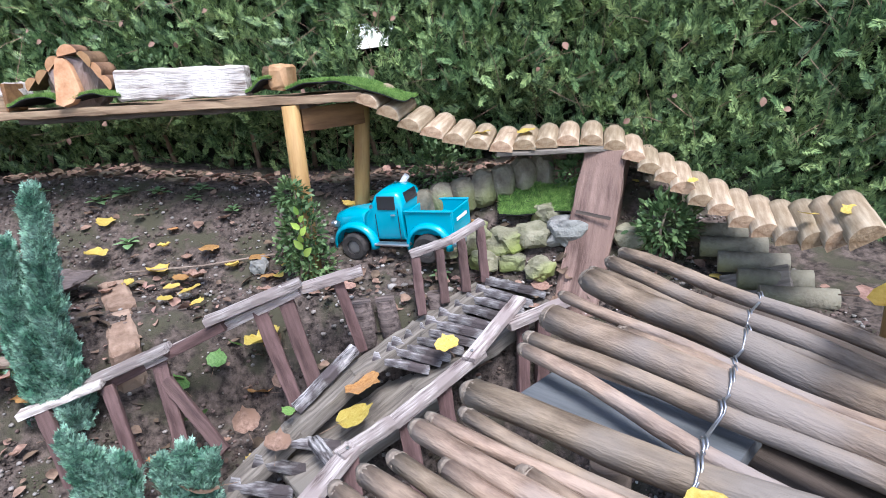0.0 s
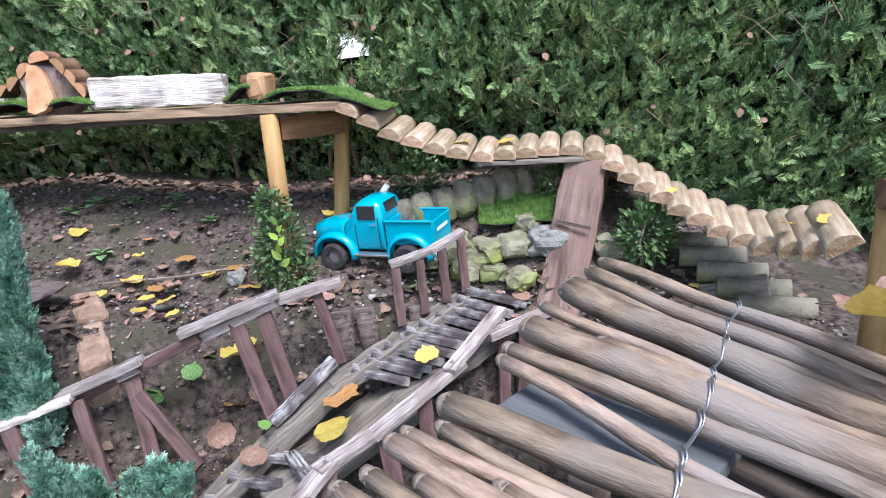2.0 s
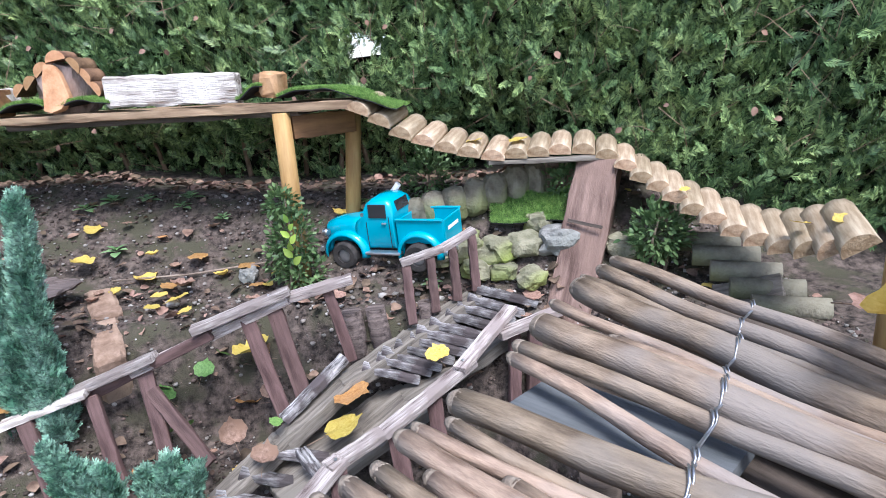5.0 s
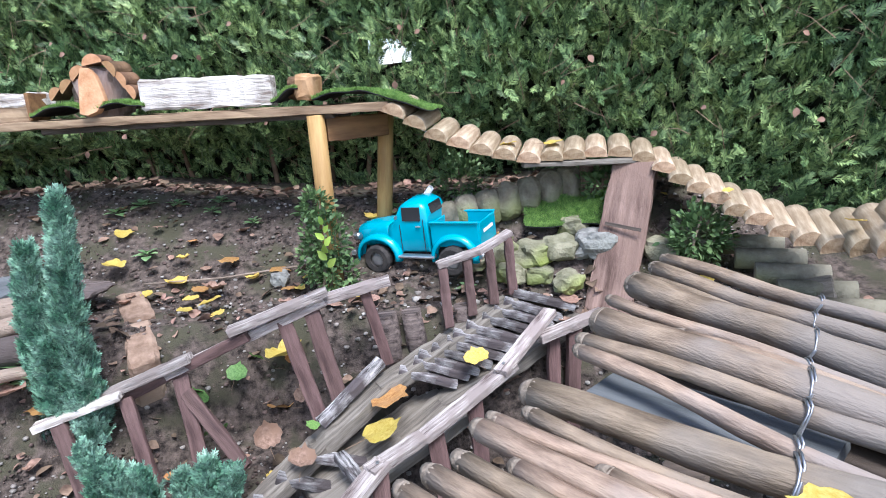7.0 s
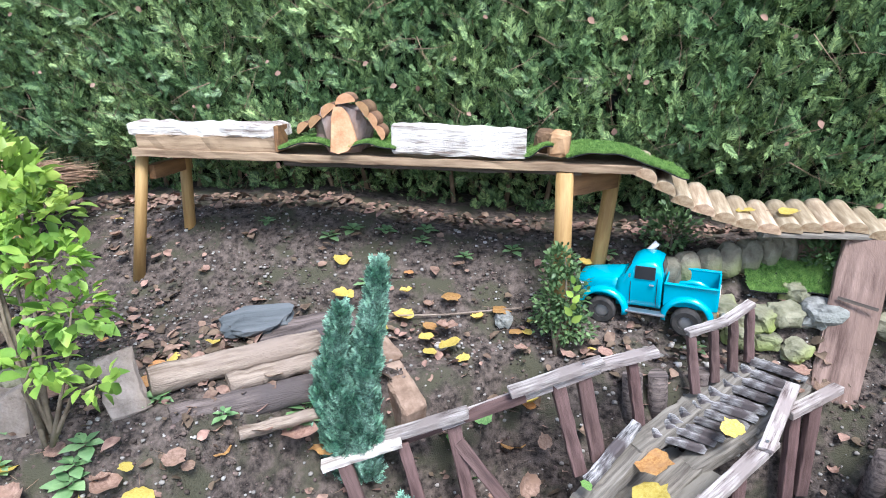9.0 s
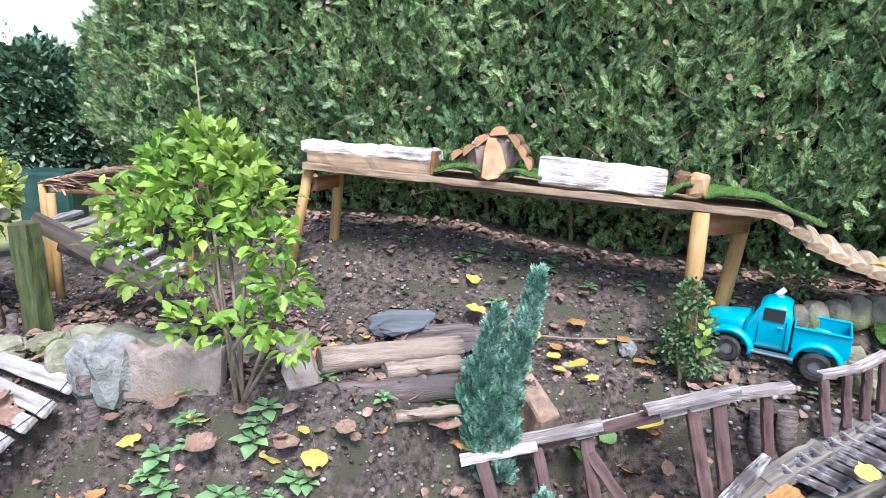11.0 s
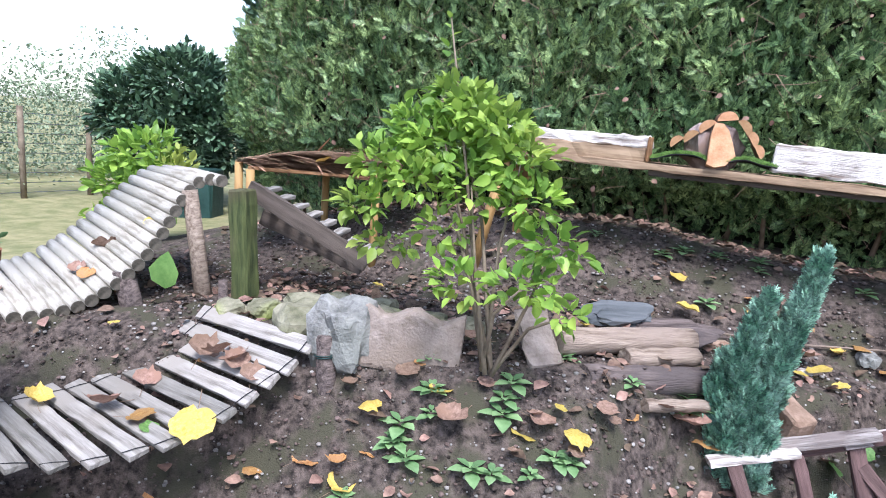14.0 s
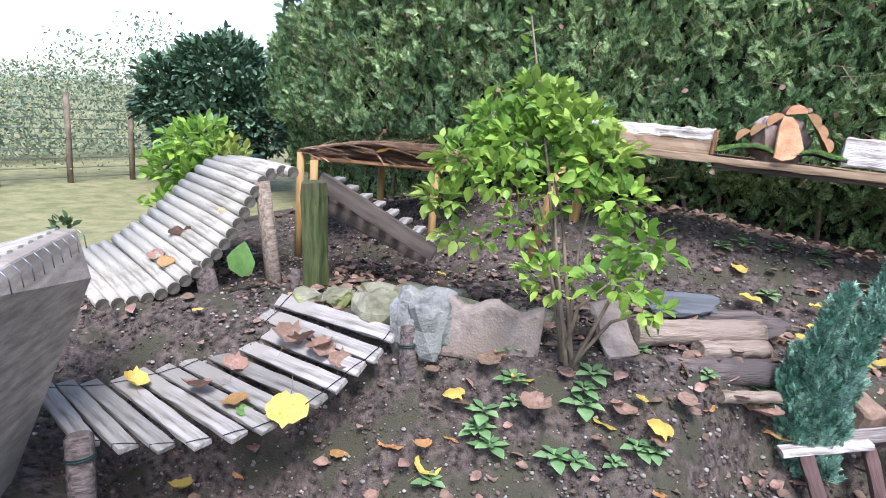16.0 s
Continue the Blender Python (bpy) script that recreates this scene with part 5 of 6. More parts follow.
LOW = gz(-0.66, 1.68) - 0.01
build_cypress((-0.665, 1.68, LOW), [((-0.575, 1.66, 0.465), 0.036), ((-0.63, 1.68, 0.15), 0.046)], 3600, "narrow blue-green young cypress behind the rail")
build_cypress((-0.735, 1.69, LOW), [((-0.69, 1.64, 0.33), 0.036), ((-0.755, 1.68, 0.12), 0.042), ((-0.69, 1.64, 0.05), 0.04)], 3600, "double-stemmed blue-green young cypress behind the rail")
build_cypress((-0.36, 1.42, -0.5), [((-0.47, 1.42, -0.17), 0.035), ((-0.4, 1.42, -0.22), 0.036), ((-0.33, 1.44, -0.25), 0.03)], 3000, "short blue-green young cypress beside the rail bridge")
build_cypress((-0.15, 1.42, -0.5), [((-0.2, 1.43, -0.25), 0.032), ((-0.13, 1.44, -0.22), 0.036), ((-0.07, 1.45, -0.25), 0.03)], 3000, "short blue-green young cypress beside the rail bridge")


ROUND_LEAF = leaf_template(0.62, 0.07, 0.2)


def build_weed(x, y, s):
    ob = thing("weed_rosette", "small green weed rosette on the soil", "weed", "weeds on the soil")
    k = 9
    a = np.arange(k) * 2.4
    v, f = scatter(*ROUND_LEAF, np.array([(math.cos(q) * 0.004, math.sin(q) * 0.004, 0.004 + 0.002 * i) for i, q in enumerate(a)]), rot_from(np.stack([np.cos(a), np.sin(a), 0.12 + 0.07 * np.arange(k)], -1), np.tile([0, 0, 1.0], (k, 1))), np.linspace(1.0, 0.5, k) * s)
    part("leaves", raw_mesh("leaves", v, f, WEED), ob)
    ob.matrix_basis = pose(x, y, gz(x, y) + 0.004, 0, 0, RNG.uniform(0, 360))


for x, y, s in ((-1.643, 1.192, 0.075), (-1.642, 1.164, 0.061), (-1.594, 1.138, 0.070), (-1.656, 1.157, 0.055), (-1.581, 1.27, 0.052), (-1.561, 1.226, 0.049), (-1.357, 1.267, 0.081), (-1.355, 1.342, 0.069), (-1.367, 1.3, 0.059), (-1.405, 1.153, 0.071), (-1.344, 1.154, 0.058), (-1.186, 1.214, 0.063), (-1.145, 1.214, 0.053), (-1.241, 1.169, 0.041), (-0.844, 1.697, 0.121), (-0.865, 1.657, 0.082), (-1.629, 1.34, 0.047), (-1.244, 1.518, 0.067), (-1.185, 1.693, 0.060), (-1.584, 1.268, 0.063), (-1.743, 1.047, 0.058), (-1.617, 1.349, 0.042), (-0.805, 1.763, 0.068), (-0.816, 1.727, 0.065), (-0.796, 2.344, 0.065), (-0.907, 2.55, 0.074), (-0.766, 2.574, 0.061), (-0.59, 2.614, 0.062), (-1.023, 1.511, 0.041), (-0.2, 2.55, 0.06), (0.2, 2.55, 0.06), (0.5, 2.2, 0.05), (-1.0, 2.5, 0.06), (-0.6, 2.55, 0.05), (-1.3, 2.55, 0.05), (-0.4, 2.5, 0.05)):
    build_weed(x, y, s)


# ---- fallen leaves ----
def big_leaf(curl, fold, seed):
    """A heart-shaped leaf with toothed edge, stalk and curl, unit length along y."""
    bm = bmesh.new()
    n = 26
    c = bm.verts.new((0, 0.42, 0.0))
    ring, inner = [], []
    for k in range(n):
        t = 2 * math.pi * k / n
        r = 0.46 * (1 - 0.18 * math.cos(t) ** 2) * (1 + 0.05 * math.sin(9 * t + seed))
        x, y = math.sin(t) * r * 0.95, 0.42 - math.cos(t) * r
        if k in (n // 2,):
            y += 0.14
        if k == 0:
            y += 0.07
        for lst, q in ((inner, 0.55), (ring, 1.0)):
            xx, yy = x * q, 0.42 + (y - 0.42) * q
            z = fold * abs(xx) + curl * ((yy - 0.4) ** 2 * 1.6) + 0.09 * noise.noise(Vector((xx * 3 + seed, yy * 3, seed))) * q
            lst.append(bm.verts.new((xx, yy, z)))
    for k in range(n):
        j = (k + 1) % n
        bm.faces.new((c, inner[k], inner[j]))
        bm.faces.new((inner[k], ring[k], ring[j], inner[j]))
    for f in bm.faces:
        f.smooth = True
    return bm


def leaf_kinds(material, k0):
    out = []
    for i, (c, fo) in enumerate(((0.15, 0.1), (0.5, 0.3), (-0.3, -0.12), (0.8, 0.45))):
        out.append(bm_mesh("leaf_blade", big_leaf(c, fo, i * 2.3 + k0), material))
    return out


KINDS = {"yellow": leaf_kinds(YELLOW, 0.1), "orange": leaf_kinds(ORANGE, 3.3), "brown": leaf_kinds(BROWN, 6.1), "green": leaf_kinds(GREENLEAF, 9.0)}
STALK = bm_mesh("leaf_stalk", tube([(0, 0.05, 0), (0.02, -0.15, 0.01), (0.05, -0.38, 0.03)], 0.008, 5), TWIG)
WORDS = {"yellow": "fallen yellow heart-shaped leaf", "orange": "fallen orange-brown curled leaf", "brown": "fallen dry brown leaf", "green": "green leaf"}


def drop_leaf(kind, x, y, z, size, rz=None, rx=None, ry=None, on="lying on the soil", which=None):
    ob = thing("fallen_leaf", WORDS[kind] + " " + on, "leaf", "fallen leaves")
    i = RNG.integers(0, 4) if which is None else which
    part("blade", KINDS[kind][i], ob)
    part("stalk", STALK, ob)
    e = [RNG.uniform(-12, 12) if rx is None else rx, RNG.uniform(-12, 12) if ry is None else ry, RNG.uniform(0, 360) if rz is None else rz]
    ob.matrix_basis = pose(x, y, z, *e) @ Matrix.Diagonal((size, size, size, 1))
    return ob


def soil_leaf(kind, x, y, size, **k):
    drop_leaf(kind, x, y, gz(x, y) + 0.022 + 0.12 * size, size, **k)

for kind, x, y, s in (("yellow", -1.522, 1.255, 0.089), ("yellow", -1.153, 1.274, 0.093), ("yellow", -1.302, 1.223, 0.094), ("yellow", -1.771, 1.199, 0.084), ("brown", -1.464, 1.237, 0.114), ("brown", -1.278, 1.268, 0.094), ("brown", -1.11, 1.338, 0.077), ("brown", -0.939, 1.558, 0.076), ("orange", -1.715, 1.119, 0.074), ("orange", -1.933, 1.073, 0.088), ("orange", -0.723, 1.696, 0.124), ("yellow", -0.696, 1.674, 0.062), ("brown", -0.84, 1.663, 0.131), ("brown", -1.457, 1.305, 0.071), ("orange", -2.037, 1.047, 0.097), ("orange", -1.762, 1.1, 0.07), ("yellow", -1.787, 1.042, 0.101), ("yellow", -2.557, 0.94, 0.09), ("brown", -1.804, 1.224, 0.065), ("orange", -2.411, 0.995, 0.065), ("brown", -1.701, 1.284, 0.093), ("brown", -1.5, 1.483, 0.118), ("orange", -1.349, 1.542, 0.09), ("yellow", -0.86, 2.282, 0.107), ("yellow", -0.647, 2.194, 0.105), ("yellow", -0.957, 2.387, 0.09), ("orange", -0.468, 2.339, 0.096), ("orange", -0.273, 2.301, 0.096), ("yellow", -0.296, 2.267, 0.064), ("yellow", -0.44, 2.108, 0.102), ("yellow", -0.357, 1.985, 0.063), ("yellow", -0.527, 2.151, 0.069), ("brown", -0.443, 2.209, 0.101), ("yellow", -0.181, 2.048, 0.15), ("orange", -0.081, 2.02, 0.075), ("orange", -0.118, 1.964, 0.123), ("yellow", -0.628, 2.334, 0.059), ("orange", -0.467, 1.648, 0.074), ("brown", -1.02, 1.46, 0.07), ("orange", -0.85, 1.72, 0.06), ("orange", -0.2, 2.22, 0.07), ("yellow", -0.14, 2.2, 0.05), ("yellow", 0.42, 2.4, 0.08), ("yellow", 0.58, 2.34, 0.09), ("yellow", 0.7, 2.34, 0.08), ("yellow", 0.5, 2.28, 0.09), ("orange", 0.92, 2.42, 0.09), ("brown", 0.82, 2.16, 0.09), ("brown", 0.92, 2.14, 0.1), ("yellow", 1.3, 2.1, 0.06), ("yellow", 1.4, 2.05, 0.06), ("yellow", 1.36, 2, 0.06), ("yellow", 0.1, 2.16, 0.04), ("brown", -0.1, 1.7, 0.07), ("brown", -0.3, 1.62, 0.09), ("orange", -0.32, 1.45, 0.08), ("brown", -2.2, 0.95, 0.07), ("orange", -2, 0.85, 0.07), ("yellow", -2.4, 1.34, 0.05), ("yellow", -2.8, 1.22, 0.05), ("yellow", -1.3, 1.75, 0.06), ("yellow", -1.2, 1.85, 0.06), ("orange", -1.05, 1.8, 0.06), ("brown", -1.15, 1.68, 0.08), ("brown", -1.3, 1.66, 0.08), ("brown", -0.98, 1.7, 0.08), ("yellow", -2.1, 1.6, 0.07), ("brown", -2.3, 1.7, 0.07), ("orange", -0.6, 1.35, 0.07), ("brown", -0.45, 1.25, 0.07), ("orange", -1.9, 1.08, 0.05)):
    soil_leaf(kind, x, y, s)
for i in range(120):
    lx, ly = RNG.uniform(-2.6, 1.4), RNG.uniform(0.95, 2.6)
    soil_leaf(("brown", "orange", "brown", "yellow", "brown")[i % 5], lx, ly, RNG.uniform(0.03, 0.075))
# leaves at known spots on things
drop_leaf("brown", -0.04, 1.9, -0.28, 0.07, 40, 50, 0, "caught on the gully bank")
drop_leaf("brown", -0.1, 1.72, -0.34, 0.1, 40, 60, 0, "standing in the gully")
drop_leaf("orange", 0.23, 1.78, -0.2, 0.14, 250, 10, 8, "lying on the plank bridge", 0)
drop_leaf("yellow", 0.22, 1.64, -0.26, 0.14, 300, 12, -6, "lying on the plank bridge", 0)
drop_leaf("yellow", 0.56, 1.82, -0.115, 0.09, 20, 15, -10, "lying on the plank bridge", 0)
drop_leaf("brown", -0.06, 1.45, -0.32, 0.12, 120, 15, 10, "lying on the plank bridge", 0)
drop_leaf("brown", 0.06, 1.55, -0.3, 0.09, 10, 15, 10, "lying on the plank bridge", 3)
drop_leaf("green", 0.09, 1.66, -0.23, 0.05, 80, 20, 0, "lying on the plank bridge", 0)
drop_leaf("yellow", 0.8, 2.45, 0.475, 0.09, 250, 4, 4, "lying on the log path", 0)
drop_leaf("yellow", 0.66, 2.43, 0.485, 0.08, 200, 4, 4, "lying on the log path", 0)
drop_leaf("yellow", 1.56, 1.74, 0.295, 0.06, 100, 10, 10, "lying on the log path", 0)
drop_leaf("yellow", 1.6, 1.62, 0.325, 0.06, 20, 10, -10, "lying on the log path", 0)
drop_leaf("yellow", 1.36, 2.1, 0.32, 0.04, 20, 10, -10, "lying on the log path", 0)
drop_leaf("yellow", 1.396, 0.947, 0.348, 0.208, 130, 25, 15, "lying on the cane platform", 1)
drop_leaf("yellow", 1.001, 0.627, 0.292, 0.1, 75, 10, 0, "lying on the cane platform", 0)
drop_leaf("brown", 1.344, 1.087, 0.34, 0.176, 200, 20, 10, "lying on the cane platform", 1)
drop_leaf("yellow", -2.2, 0.98, -0.1, 0.15, 205, -28, 0, "lying on the hanging planks", 0)
drop_leaf("orange", -2.42, 0.92, -0.165, 0.1, 290, 8, 0, "lying on the hanging planks", 0)
drop_leaf("brown", -2.3, 1.2, -0.03, 0.11, 200, 20, 20, "lying on the hanging planks", 3)
drop_leaf("brown", -2.16, 1.15, -0.03, 0.1, 100, 20, -15, "lying on the hanging planks", 1)
drop_leaf("brown", -2.1, 1.08, -0.05, 0.09, 30, 25, 10, "lying on the hanging planks", 3)
drop_leaf("brown", -2.5, 1.05, -0.15, 0.1, 30, 15, 10, "lying on the hanging planks", 3)
drop_leaf("brown", -2.36, 1.14, -0.05, 0.13, 20, 15, 20, "lying on the hanging planks", 3)
drop_leaf("brown", -2.2, 1.2, -0.0, 0.12, 160, -15, 20, "lying on the hanging planks", 1)
drop_leaf("brown", -2.5, 0.97, -0.16, 0.12, 160, 10, 20, "lying on the hanging planks", 3)
drop_leaf("yellow", -2.72, 0.86, -0.185, 0.1, 60, 10, 20, "lying on the hanging planks", 3)
drop_leaf("green", -2.3, 0.9, -0.18, 0.07, 60, 10, 10, "lying on the hanging planks", 0)
drop_leaf("brown", -3.12, 1.46, 0.19, 0.13, 60, -35, 0, "lying on the log ramp", 3)
drop_leaf("orange", -3.1, 1.36, 0.1, 0.08, 200, -30, 0, "lying on the log ramp", 1)
drop_leaf("brown", -3.2, 1.4, 0.1, 0.08, 200, -30, 0, "lying on the log ramp", 3)
drop_leaf("yellow", -2.98, 1.55, 0.3, 0.06, 200, -40, 0, "lying on the log ramp", 1)
drop_leaf("yellow", -2.6, 2.25, 0.56, 0.09, 200, 0, 20, "lying on the thatch", 1)
drop_leaf("yellow", -2.42, 2.32, 0.56, 0.09, 100, 0, 20, "lying on the thatch", 1)
for i, (x, y, z, s) in enumerate([(-0.28, 1.9, -0.2, 0.08), (-0.35, 1.82, -0.24, 0.08), (-0.2, 1.98, -0.16, 0.07), (-0.28, 1.75, -0.3, 0.09), (0.98, 1.52, -0.35, 0.1)]):
    drop_leaf("green", x, y, z, s, i * 70, 40, 10, "of a seedling in the gully", 0)


def build_litter():
    """Crumbled dead leaves and small stones strewn over the bed."""
    lv, lf = leaf_template(0.75, 0.1, 0.16)
    n = 16000
    x, y = RNG.uniform(-3.6, 1.7, n), RNG.uniform(0.8, 2.9, n)
    dens = 0.08 * smooth(2.7, 2.0, y) + 0.03 + 0.9 * smooth(2.58, 2.8, y) + 0.75 * np.exp(-((x + 1.1) / 0.4) ** 2 - ((y - 1.8) / 0.25) ** 2) + 0.6 * np.exp(-((x - 0.5) / 0.5) ** 2 - ((y - 2.2) / 0.2) ** 2) + 0.5 * np.exp(-((x + 2.3) / 0.6) ** 2 - ((y - 1.8) / 0.3) ** 2)
    k = RNG.uniform(0, 1, n) < dens * 0.85
    x, y = x[k], y[k]
    n = len(x)
    z = ground_z(x, y) + 0.018
    a = RNG.uniform(0, 2 * math.pi, n)
    dr = np.stack([np.cos(a), np.sin(a), RNG.normal(0.1, 0.3, n)], -1)
    hint = np.stack([RNG.normal(0, 0.4, n), RNG.normal(0, 0.4, n), np.ones(n)], -1)
    v, f = scatter(lv, lf, np.stack([x, y, z], -1), rot_from(dr, hint), 0.02 + 0.045 * RNG.uniform(0, 1, n) ** 2)
    thing("leaf_litter", "strewn crumbled brown dead leaves on the soil", "leaf litter", kind="stuff", mesh=raw_mesh("leaf_litter", v, f, LITTER))
    bm = rock(1, 1, 0.7, 4.0, 0.4, 1)
    tv = np.array([q.co[:] for q in bm.verts])
    tf = np.array([[q.index for q in fc.verts] for fc in bm.faces])
    bm.free()
    n = 6000
    x, y = RNG.uniform(-3.4, 1.7, n), RNG.uniform(0.7, 2.7, n)
    p = np.stack([x, y, ground_z(x, y) + 0.004], -1)
    a = RNG.uniform(0, 2 * math.pi, n)
    big = np.exp(-((x - 0.45) / 0.35) ** 2 - ((y - 2.12) / 0.14) ** 2)
    v, f = scatter(tv, tf, p, rot_from(np.stack([np.cos(a), np.sin(a), np.zeros(n)], -1), np.tile([0, 0, 1.0], (n, 1))), 0.006 + 0.014 * RNG.uniform(0, 1, n) ** 3 + 0.03 * big * RNG.uniform(0, 1, n))
    m = 26000
    cx, cy = RNG.uniform(-3.4, 1.7, m), RNG.uniform(0.6, 2.7, m)
    a = RNG.uniform(0, 2 * math.pi, m)
    cv, cf = scatter(tv, tf, np.stack([cx, cy, ground_z(cx, cy) + 0.003], -1), rot_from(np.stack([np.cos(a), np.sin(a), RNG.normal(0, 0.3, m)], -1), np.tile([0, 0, 1.0], (m, 1))), 0.005 + 0.016 * RNG.uniform(0, 1, m) ** 4)
    thing("soil_crumbs", "loose dark crumbs of garden soil", "soil", kind="stuff", mesh=raw_mesh("soil_crumbs", cv, cf, CRUMB))
    thing("gravel", "small grey stones and crumbs of soil", "gravel", kind="stuff", mesh=raw_mesh("gravel", v, f, PEBBLE))


build_litter()
stick = thing("dry_stem", "long pale dry stem lying on the bed", "stick")
part("stem", bm_mesh("stem", tube([(-0.74, 2.2, gz(-0.74, 2.2) + 0.03), (-0.45, 2.26, gz(-0.45, 2.26) + 0.025), (-0.15, 2.32, gz(-0.15, 2.32) + 0.02)], 0.004, 6), PALELOG), stick)
stick = thing("white_stick", "short white broken stick by the hedge", "stick")
part("stem", bm_mesh("stem", tube([(0.33, 2.43, 0.29), (0.37, 2.42, 0.34)], 0.012, 8), WHITEPAINT), stick)
pl = thing("white_stone", "small round white pebble on the soil", "stone")
part("stone", bm_mesh("stone", rock(0.05, 0.03, 0.03, 3, 0.2), WHITEWOOD), pl, "", pose(-0.45, 2.1, gz(-0.45, 2.1) + 0.015))
pl = thing("pale_stone", "pale lump of stone near the bush", "stone")
part("stone", bm_mesh("stone", rock(0.07, 0.06, 0.06, 6, 0.4), ROCK), pl, "", pose(-0.22, 2.27, gz(-0.22, 2.27) + 0.02))


# ---- toy pickup truck ----
def build_truck():
    """Old-style pickup, x forward, wheels on z = 0; length about 0.5."""
    ob = thing("toy_pickup_truck", "turquoise vintage model pickup truck on chunky tyres", "toy truck")
    WB, TR, R = 0.29, 0.2, 0.05

    def loft(name, secs, material, label=""):
        """Sections (x, half width, z low, z high, roundness) joined along x."""
        bm = bmesh.new()
        rings = []
        for x, hw, z0, z1, rd in secs:
            ring = []
            for k in range(20):
                t = 2 * math.pi * k / 20
                c, s = math.cos(t), math.sin(t)
                e = 2.0 / rd
                ring.append(bm.verts.new((x, math.copysign(abs(c) ** e, c) * hw, (z0 + z1) / 2 + math.copysign(abs(s) ** e, s) * (z1 - z0) / 2)))
            rings.append(ring)
        for a, b in zip(rings, rings[1:]):
            for k in range(20):
                bm.faces.new((a[k], a[(k + 1) % 20], b[(k + 1) % 20], b[k])).smooth = True
        bm.faces.new(rings[0])
        bm.faces.new(rings[-1])
        bmesh.ops.recalc_face_normals(bm, faces=bm.faces)
        return part(name, bm_mesh(name, bm, material), ob, label)

    loft("hood", [(0.25, 0.045, 0.085, 0.14, 3), (0.24, 0.06, 0.075, 0.158, 3), (0.2, 0.068, 0.075, 0.168, 3), (0.12, 0.08, 0.075, 0.176, 3.4), (0.075, 0.085, 0.075, 0.178, 4)], TRUCKPAINT)
    cab = loft("cab", [(0.1, 0.085, 0.06, 0.172, 5), (0.08, 0.088, 0.06, 0.182, 5), (0.055, 0.082, 0.06, 0.235, 5), (0.03, 0.082, 0.06, 0.25, 4.5), (-0.02, 0.082, 0.06, 0.252, 4.5), (-0.045, 0.082, 0.06, 0.24, 4.5), (-0.055, 0.084, 0.06, 0.2, 5)], TRUCKPAINT)
    for s in (-1, 1):
        part("side_window", bm_mesh("side_window", rounded_box(0.07, 0.004, 0.048, 0.0018, 2), DARKGLASS), cab, "dark side window", pose(0.005, s * 0.0815, 0.207, s * 4))
        part("door_line", bm_mesh("door_line", rounded_box(0.002, 0.003, 0.12, 0.0008, 1), BLACKPLASTIC), cab, "door gap", pose(-0.038, s * 0.0835, 0.13))
        part("door_line", bm_mesh("door_line", rounded_box(0.002, 0.003, 0.1, 0.0008, 1), BLACKPLASTIC), cab, "door gap", pose(0.052, s * 0.0845, 0.12))
        part("door_handle", bm_mesh("door_handle", rounded_box(0.018, 0.006, 0.005, 0.002, 2), CHROME), cab, "chrome door handle", pose(-0.02, s * 0.087, 0.165))
        part("mirror", bm_mesh("mirror", rounded_box(0.006, 0.014, 0.012, 0.002, 2), CHROME), cab, "small mirror", pose(0.055, s * 0.1, 0.2))
        part("running_board", bm_mesh("running_board", rounded_box(0.15, 0.03, 0.01, 0.004, 2), CHROME), ob, "silver running board", pose(-0.0, s * 0.09, 0.06))
    part("windscreen", bm_mesh("windscreen", rounded_box(0.004, 0.125, 0.05, 0.0018, 2), DARKGLASS), cab, "windscreen", pose(0.0665, 0, 0.208, 0, -25, 0))
    part("rear_window", bm_mesh("rear_window", rounded_box(0.004, 0.09, 0.036, 0.0018, 2), DARKGLASS), cab, "rear window", pose(-0.0515, 0, 0.217, 0, 13, 0))
    # load bed
    bed = part("load_bed", bm_mesh("load_bed", rounded_box(0.17, 0.15, 0.008, 0.003, 1), TRUCKPAINT), ob, "open load bed", pose(-0.15, 0, 0.1))
    for s in (-1, 1):
        part("bed_side", bm_mesh("bed_side", rounded_box(0.175, 0.006, 0.085, 0.002, 1), TRUCKPAINT), bed, "", pose(0, s * 0.078, 0.035))
        part("bed_rail", bm_mesh("bed_rail", rounded_box(0.178, 0.014, 0.007, 0.003, 2), TRUCKPAINT), bed, "", pose(0, s * 0.08, 0.078))
        part("tail_light", bm_mesh("tail_light", rounded_box(0.006, 0.014, 0.014, 0.003, 2), ORANGE), bed, "small tail light", pose(-0.092, s * 0.088, -0.01))
    gate = part("tailgate", bm_mesh("tailgate", rounded_box(0.007, 0.15, 0.085, 0.002, 1), TRUCKPAINT), bed, "tailgate", pose(-0.087, 0, 0.034))
    for i in range(9):
        part("letter_bar", bm_mesh("letter_bar", rounded_box(0.002, 0.0075, 0.012, 0.0006, 1), WHITEPAINT), gate, "white lettering bar", pose(-0.0042, -0.04 + i * 0.01, 0.006))
    part("bed_front", bm_mesh("bed_front", rounded_box(0.006, 0.15, 0.08, 0.002, 1), TRUCKPAINT), bed, "", pose(0.086, 0, 0.034))
